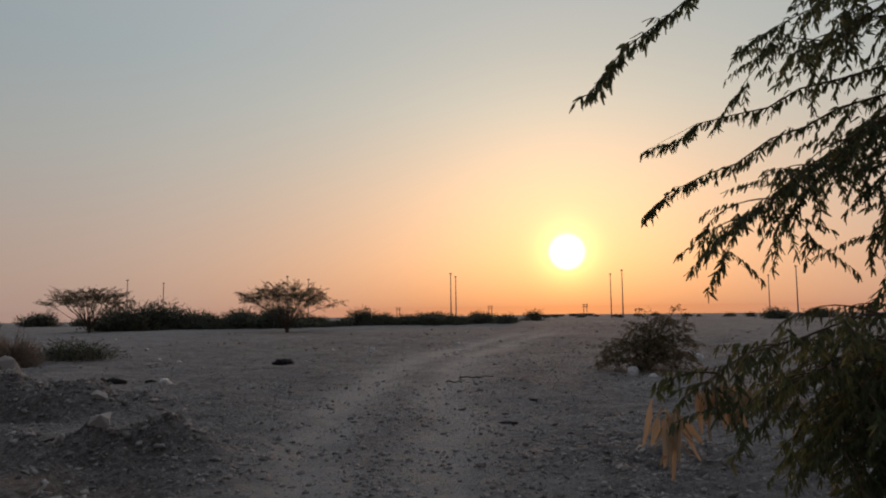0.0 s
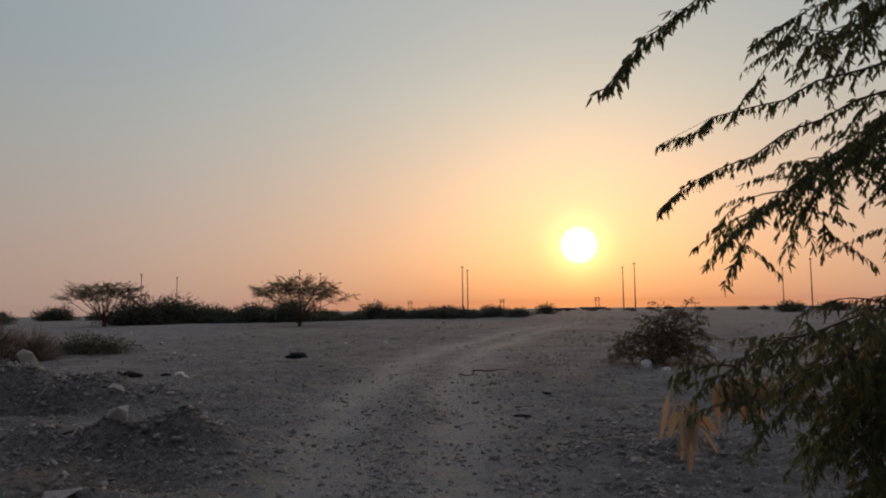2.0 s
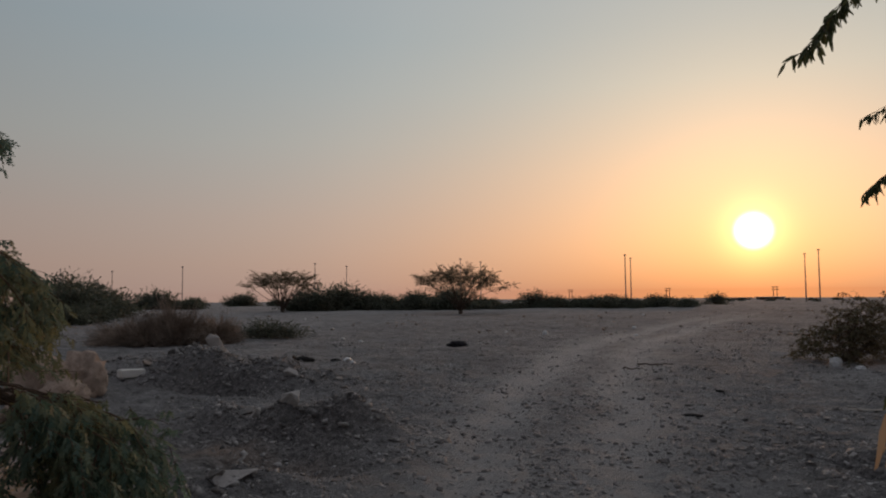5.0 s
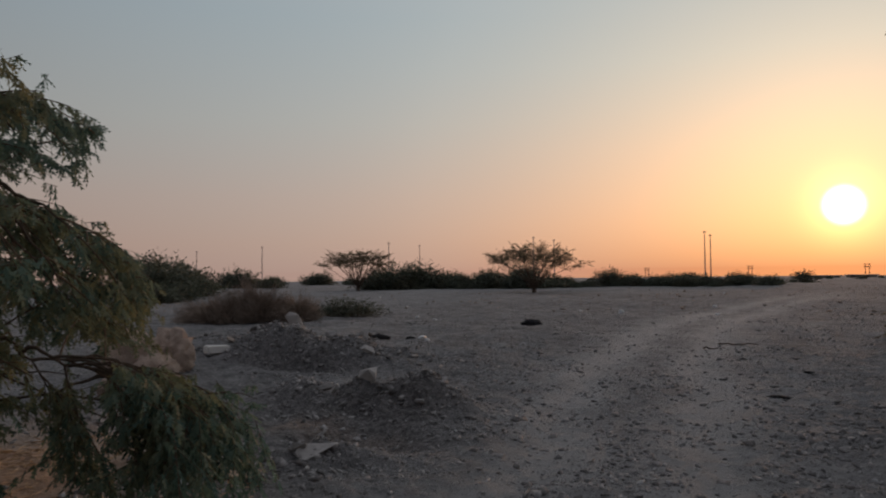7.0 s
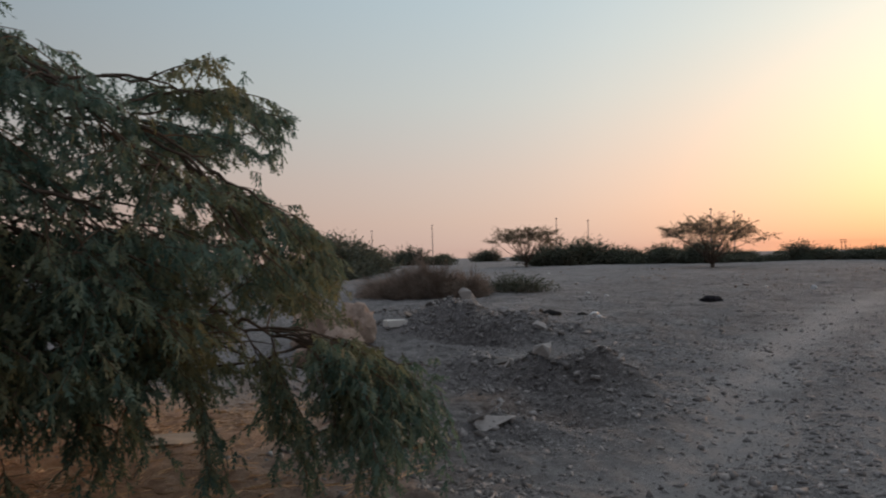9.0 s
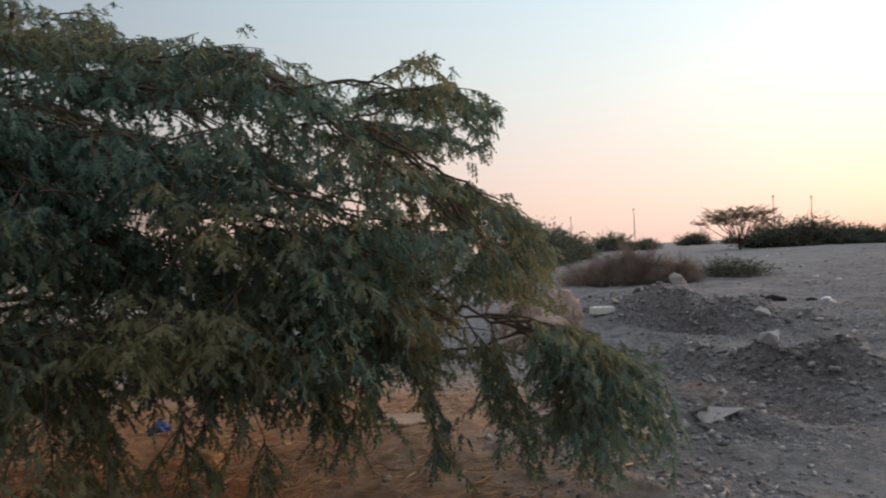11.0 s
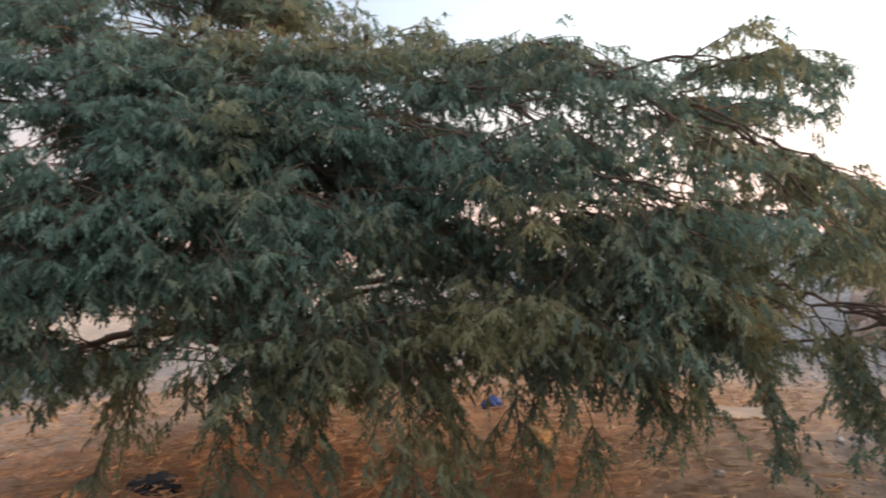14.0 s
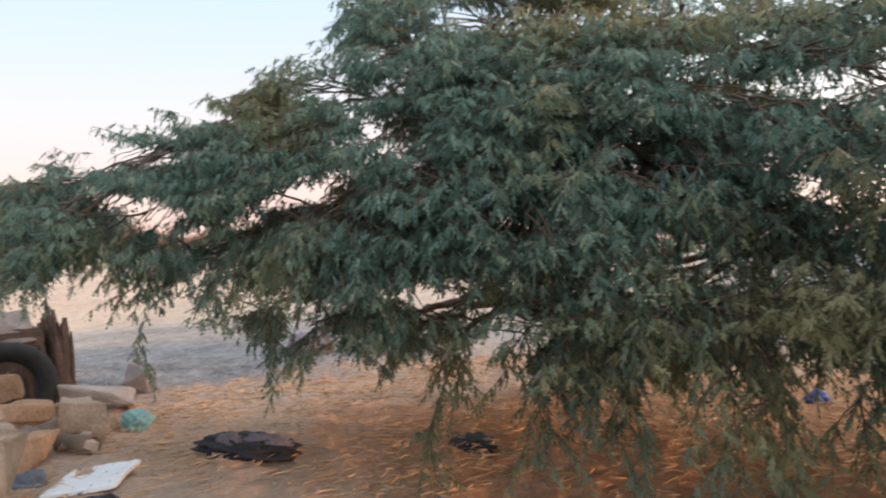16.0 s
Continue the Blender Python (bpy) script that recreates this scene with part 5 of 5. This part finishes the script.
def stump(seed):
    """A rotten palm stump: a shaggy core with splintered fibres standing up from it."""
    r = np.random.default_rng(seed)
    paths, radii = [], []
    for q in range(120):
        a, out = r.uniform(0, 6.283), 0.30 * math.sqrt(r.random())
        spike = 0.55 + 0.55 * max(0.0, math.cos(a - 2.3)) * r.uniform(0.4, 1.15) + r.uniform(-0.12, 0.12)
        foot = np.array([math.cos(a) * out * 1.25, math.sin(a) * out * 1.25, -0.08])
        top = np.array([math.cos(a) * out + r.normal(0, 0.08), math.sin(a) * out + r.normal(0, 0.08), spike * r.uniform(0.75, 1.0)])
        paths.append(bezier(foot, foot + [0, 0, 0.3], top - [0, 0, 0.25], top, 6))
        radii.append(r.uniform(0.035, 0.075) * np.array([1.3, 1.2, 1.0, 0.95, 0.7, 0.3]) * r.uniform(0.7, 1.3, 6))
    v, f = tubes(paths, radii, 5)
    return mesh_np("stump", v, f, ROTTEN_WOOD)


def slab_mesh(seed, sx, sy, sz, material, corners=8):
    """A broken block of stone: the hull of a skewed, chipped box with worn edges and a rough skin."""
    rng = random.Random(seed)
    bm = bmesh.new()
    for x, y, z in rng.sample(list(itertools.product((-1, 1), (-1, 1), (-1, 1))), corners):
        chip = rng.uniform(0.3, 1.1)
        bm.verts.new((x * chip * rng.uniform(0.75, 1), y * chip * rng.uniform(0.75, 1), z * chip * rng.uniform(0.7, 1)))
    for _ in range(9):
        bm.verts.new(Vector((rng.gauss(0, 1), rng.gauss(0, 1), rng.gauss(0, 1))).normalized() * rng.uniform(0.8, 1.12))
    hull = bmesh.ops.convex_hull(bm, input=bm.verts[:])
    bmesh.ops.delete(bm, geom=[v for v in hull["geom_interior"] if isinstance(v, bmesh.types.BMVert)], context="VERTS")
    bmesh.ops.bevel(bm, geom=bm.edges[:], offset=0.05, segments=1, affect="EDGES")
    bmesh.ops.triangulate(bm, faces=bm.faces[:])
    bmesh.ops.subdivide_edges(bm, edges=[e for e in bm.edges if e.calc_length() > 0.35], cuts=2, use_grid_fill=False)
    bmesh.ops.triangulate(bm, faces=bm.faces[:])
    for v in bm.verts:
        v.co *= 1 + 0.10 * noise.noise(v.co * 2.3 + Vector((seed, 0, 0))) + 0.05 * noise.noise(v.co * 7 + Vector((0, seed, 0)))
        v.co = Vector((v.co.x * sx * 0.5, v.co.y * sy * 0.5, v.co.z * sz * 0.5))
    return bm_mesh("slab", bm, material)


for k, (x, y, sx, sy, sz, turn, material, label) in enumerate((
        (-7.35, 11.9, 0.46, 0.32, 0.64, 40, CONCRETE_PALE, "upright pale pointed stone on top of the rubble heap"),
        (-7.0, 11.65, 0.20, 0.14, 0.14, 10, PALE_STONE, "pale stone beside the upright one on the rubble heap"),
        (-5.35, 11.0, 0.24, 0.16, 0.15, 40, CONCRETE_PALE, "pale stone at the end of the rubble heap"),
        (-3.62, 7.45, 0.30, 0.2, 0.22, 30, CONCRETE_PALE, "pale stone on the near rubble heap"),
        (-4.05, 7.55, 0.17, 0.12, 0.2, 80, CONCRETE_PALE, "pale broken stone on the near rubble heap"),
        (-2.98, 5.2, 0.44, 0.26, 0.12, 35, CONCRETE_PALE, "flat pale slab of broken stone"),
        (-3.15, 5.2, 0.2, 0.15, 0.13, 10, STONE, "grey stone beside the flat slab"),
        (-3.4, 4.9, 0.18, 0.12, 0.1, 60, STONE, "grey stone beside the flat slab"),
        (-6.2, 11.3, 0.3, 0.2, 0.16, 25, STONE, "flat grey rubble slab on the heap"),
        (-7.9, 11.6, 0.32, 0.24, 0.2, 70, STONE, "broken grey rubble block on the heap"),
        (-4.4, 7.9, 0.28, 0.2, 0.14, 50, STONE, "flat grey rubble slab on the heap"))):
    thing("rubble_block", slab_mesh(90 + k, sx, sy, sz, material, 2), pose(x, y, ground_z(x, y) + 0.28 * sz, 8, -6, turn), label, "stone", "rubble blocks")
CHUNKS = [slab_mesh(140 + k, 1.0, 0.8, 0.7, STONE, 3) for k in range(6)]
rng = random.Random(77)
for k in range(64):  # broken chunks in the two heaps
    x, y = ((rng.gauss(-3.8, 0.6), rng.gauss(7.3, 0.4)) if k % 2 else (rng.gauss(-6.9, 0.9), rng.gauss(11.4, 0.4)))
    s = 0.05 + 0.13 * rng.random() ** 2
    m = pose(x, y, ground_z(x, y) + 0.12 * s, rng.uniform(-30, 30), rng.uniform(-30, 30), rng.uniform(0, 360)) @ Matrix.Scale(s, 4)
    thing("stone_chunk", CHUNKS[k % 6], m, "angular grey chunk of broken stone in the rubble", "stone", "rubble chunks")
set_down("palm_stump", stump(3), -7.75, -5.98, 0, "rotten splintered brown palm stump", "stump", 0.05)
thing("tyre", tyre(), pose(-6.95, -5.75, 0.44, 8, 0, -42), "worn black tyre in the stone heap", "tyre")
thing("concrete_block", slab_mesh(21, 0.62, 0.45, 0.42, CONCRETE), pose(-7.45, -6.1, 1.02, 3, 2, -42), "weathered brownish concrete block on the stone heap", "block")
set_down("broken_pallet", bevelled_box(0.7, 0.5, 0.82, 0.03, ROTTEN_WOOD, 0.03, 9), -7.5, -6.15, -42, "rotten wooden box under the concrete block", "box")
set_down("concrete_block", slab_mesh(22, 0.58, 0.4, 0.42, CONCRETE), -8.25, -5.02, 15, "reddish-grey concrete block on the sand", "block", -0.15)
thing("small_stone", rock_mesh(405, STONE), pose(-8.23, -5.0, ground_z(-8.25, -5.02) + 0.40, 0, 0, 10) @ Matrix.Scale(0.08, 4), "small stone resting on the concrete block", "stone")


def pipe():
    bm = bmesh.new()
    sides = 20
    rows = []
    for x, rad in ((-0.2, 0.085), (0.2, 0.085), (0.2, 0.065), (-0.2, 0.065)):
        rows.append([bm.verts.new((x, rad * math.cos(2 * math.pi * j / sides), rad * math.sin(2 * math.pi * j / sides) + 0.085)) for j in range(sides)])
    for i in range(4):
        for j in range(sides):
            bm.faces.new((rows[i][j], rows[i][(j + 1) % sides], rows[(i + 1) % 4][(j + 1) % sides], rows[(i + 1) % 4][j]))
    return bm_mesh("pipe", bm, PIPE_MAT, True)


set_down("pipe", pipe(), -6.1, -4.42, 75, "short broken brown clay pipe among stones", "pipe")
BLOCKS = ((-4.62, -4.05, 0.24, 0.62, 0.5, 0.56, 20, 1), (-6.25, -5.2, 0.55, 0.40, 0.36, 0.36, -30, 0), (-6.2, -4.9, 0.33, 0.55, 0.34, 0.24, -40, 0), (-6.5, -4.6, 0.20, 0.58, 0.36, 0.42, -70, 1),
          (-7.5, -5.05, 0.14, 0.85, 0.42, 0.26, -75, 2), (-5.75, -4.55, 0.12, 0.36, 0.30, 0.28, 10, 0), (-5.85, -4.95, 0.14, 0.45, 0.40, 0.42, 35, 1), (-5.3, -4.4, 0.08, 0.34, 0.3, 0.26, 60, 0),
          (-6.9, -5.0, 0.12, 0.4, 0.35, 0.3, 15, 1), (-6.6, -5.6, 0.10, 0.5, 0.4, 0.4, 80, 0))
for k, (x, y, z, sx, sy, sz, turn, kind) in enumerate(BLOCKS):
    me = slab_mesh(60 + k, sx, sy, sz, (ORANGE_STONE, TAN_STONE, DULL_STONE)[kind])
    label = ("orange-brown broken stone block in a heap", "pale dusty broken stone block in a heap", "long grey-brown stone slab leaning on the heap")[kind]
    thing("stone_block", me, pose(x, y, ground_z(x, y) + z, 6, -5, turn), label, "stone", "heaped stones")
rng = random.Random(31)
for k in range(26):
    x, y, s = rng.gauss(-6.1, 0.6), rng.gauss(-4.75, 0.35), rng.uniform(0.04, 0.12)
    if math.hypot(x + 6.8, y + 4.2) < 0.45:
        continue
    put_stone(ORANGES if k % 3 else PALES, rng, x, y, s * 1.2, s * 0.95, s * 0.9, None, 0.2, "small orange-brown broken stone in a heap", "heap chips")
set_down("dark_cloth", lump(18, 0.16, 0.12, 0.07, BLACK_CLOTH, 0.4, 2.4), -4.66, -3.32, 20, "dark blue-black cloth under the crate panel", "cloth")


for k, (x, y, wide) in enumerate(((-4.52, 4.93, 0.16), (-4.34, 4.91, 0.2), (-4.42, 4.66, 0.1), (-4.99, 5.2, 0.14), (-4.88, 4.53, 0.1))):  # stones by the low bough
    thing("rubble_block", slab_mesh(170 + k, wide * 1.3, wide, wide * 0.7, DULL_STONE, 3), pose(x, y, ground_z(x, y) + 0.2 * wide, 6, -8, 50 * k), "dusty pinkish stone under the low bough", "stone", "rubble blocks")


# ---- far things ----
def street_lamp():
    root = tagged(new("street_lamp"), "tall thin grey street lamp far off on the plain", "street lamp", "street lamps")
    k = 10
    p = np.stack([np.zeros(k), np.zeros(k), np.linspace(-0.2, 9.0, k)], -1)
    v, f = tubes([p], [np.linspace(0.13, 0.075, k)], 8)
    part("pole", mesh_np("pole", v, f, STEEL, True), root)
    bm = bmesh.new()
    bmesh.ops.create_cube(bm, size=1.0)
    for v in bm.verts:
        v.co = Vector((v.co.x * (0.55 if v.co.z < 0 else 0.4), v.co.y * 0.3, v.co.z * 0.24 + 9.05))
    bmesh.ops.bevel(bm, geom=bm.edges[:], offset=0.05, segments=2, affect="EDGES")
    part("lamp_head", bm_mesh("lamp_head", bm, STEEL), root)
    return root


lamp = street_lamp()
LAMPS = ((38.75, 1.76), (33.95, 2.08), (24.12, 2.36), (21.66, 2.13), (12.62, 2.63), (11.01, 2.39), (-0.23, 2.78), (-0.63, 2.51), (-12.75, 2.49), (-13.63, 2.75), (-24.01, 2.09), (-25.85, 2.7), (42.07, 1.88))
for k, (az, el) in enumerate(LAMPS):
    d = (7.65 + 0.0113 * 62) / (math.tan(radians(el)) + 0.0113)
    x, y = -math.sin(radians(az)) * d, math.cos(radians(az)) * d
    m = pose(x, y, ground_z(x, y), 0, 0, az)
    if k:
        copy_thing(lamp, m)
    else:
        lamp.matrix_world = m


def pylon():
    """A small two-legged wooden power pole with a crossarm."""
    root = tagged(new("power_pole"), "small dark power pole on the horizon", "power pole", "power poles")
    for x in (-0.9, 0.9):
        bm = bmesh.new()
        bmesh.ops.create_cone(bm, segments=8, radius1=0.22, radius2=0.16, depth=7.0, cap_ends=True)
        part("leg", bm_mesh("leg", bm, BARK, True), root).location = (x, 0, 3.3)
    for z in (5.2, 6.5):
        bm = bmesh.new()
        bmesh.ops.create_cube(bm, size=1.0)
        for v in bm.verts:
            v.co = Vector((v.co.x * 3.4, v.co.y * 0.3, v.co.z * 0.35))
        part("crossarm", bm_mesh("crossarm", bm, BARK), root).location = (0, 0, z)
    return root


first = pylon()
for k, (az, d) in enumerate(((3.98, 480), (-3.33, 450), (-10.75, 430), (27.0, 540))):
    m = pose(-math.sin(radians(az)) * d, math.cos(radians(az)) * d, -0.0113 * (d - 62), 0, 0, az)
    if k:
        copy_thing(first, m)
    else:
        first.matrix_world = m


def low_shed(wide, deep, tall):
    root = tagged(new("low_shed"), "long low dusty building on the horizon", "building")
    part("wall", bevelled_box(wide, deep, tall, 0.05, WALL_FAR), root)
    roof = part("roof", bevelled_box(wide + 1.2, deep + 1.2, 0.35, 0.05, STEEL), root)
    roof.location = (0, 0, tall)
    for k in range(int(wide // 4)):
        door = part("door", bevelled_box(1.6, 0.12, tall * 0.7, 0.02, BARK), root)
        door.location = (-wide / 2 + 2 + 4 * k, -deep / 2 - 0.02, 0.0)
    return root


for az, d, wide, tall in ((-8.1, 290, 10, 0.6), (-10.4, 285, 9, 0.8), (1.2, 340, 10, 0.6)):
    shed = low_shed(wide, 6, tall)
    shed.matrix_world = pose(-math.sin(radians(az)) * d, math.cos(radians(az)) * d, -0.0113 * (d - 62), 0, 0, az)
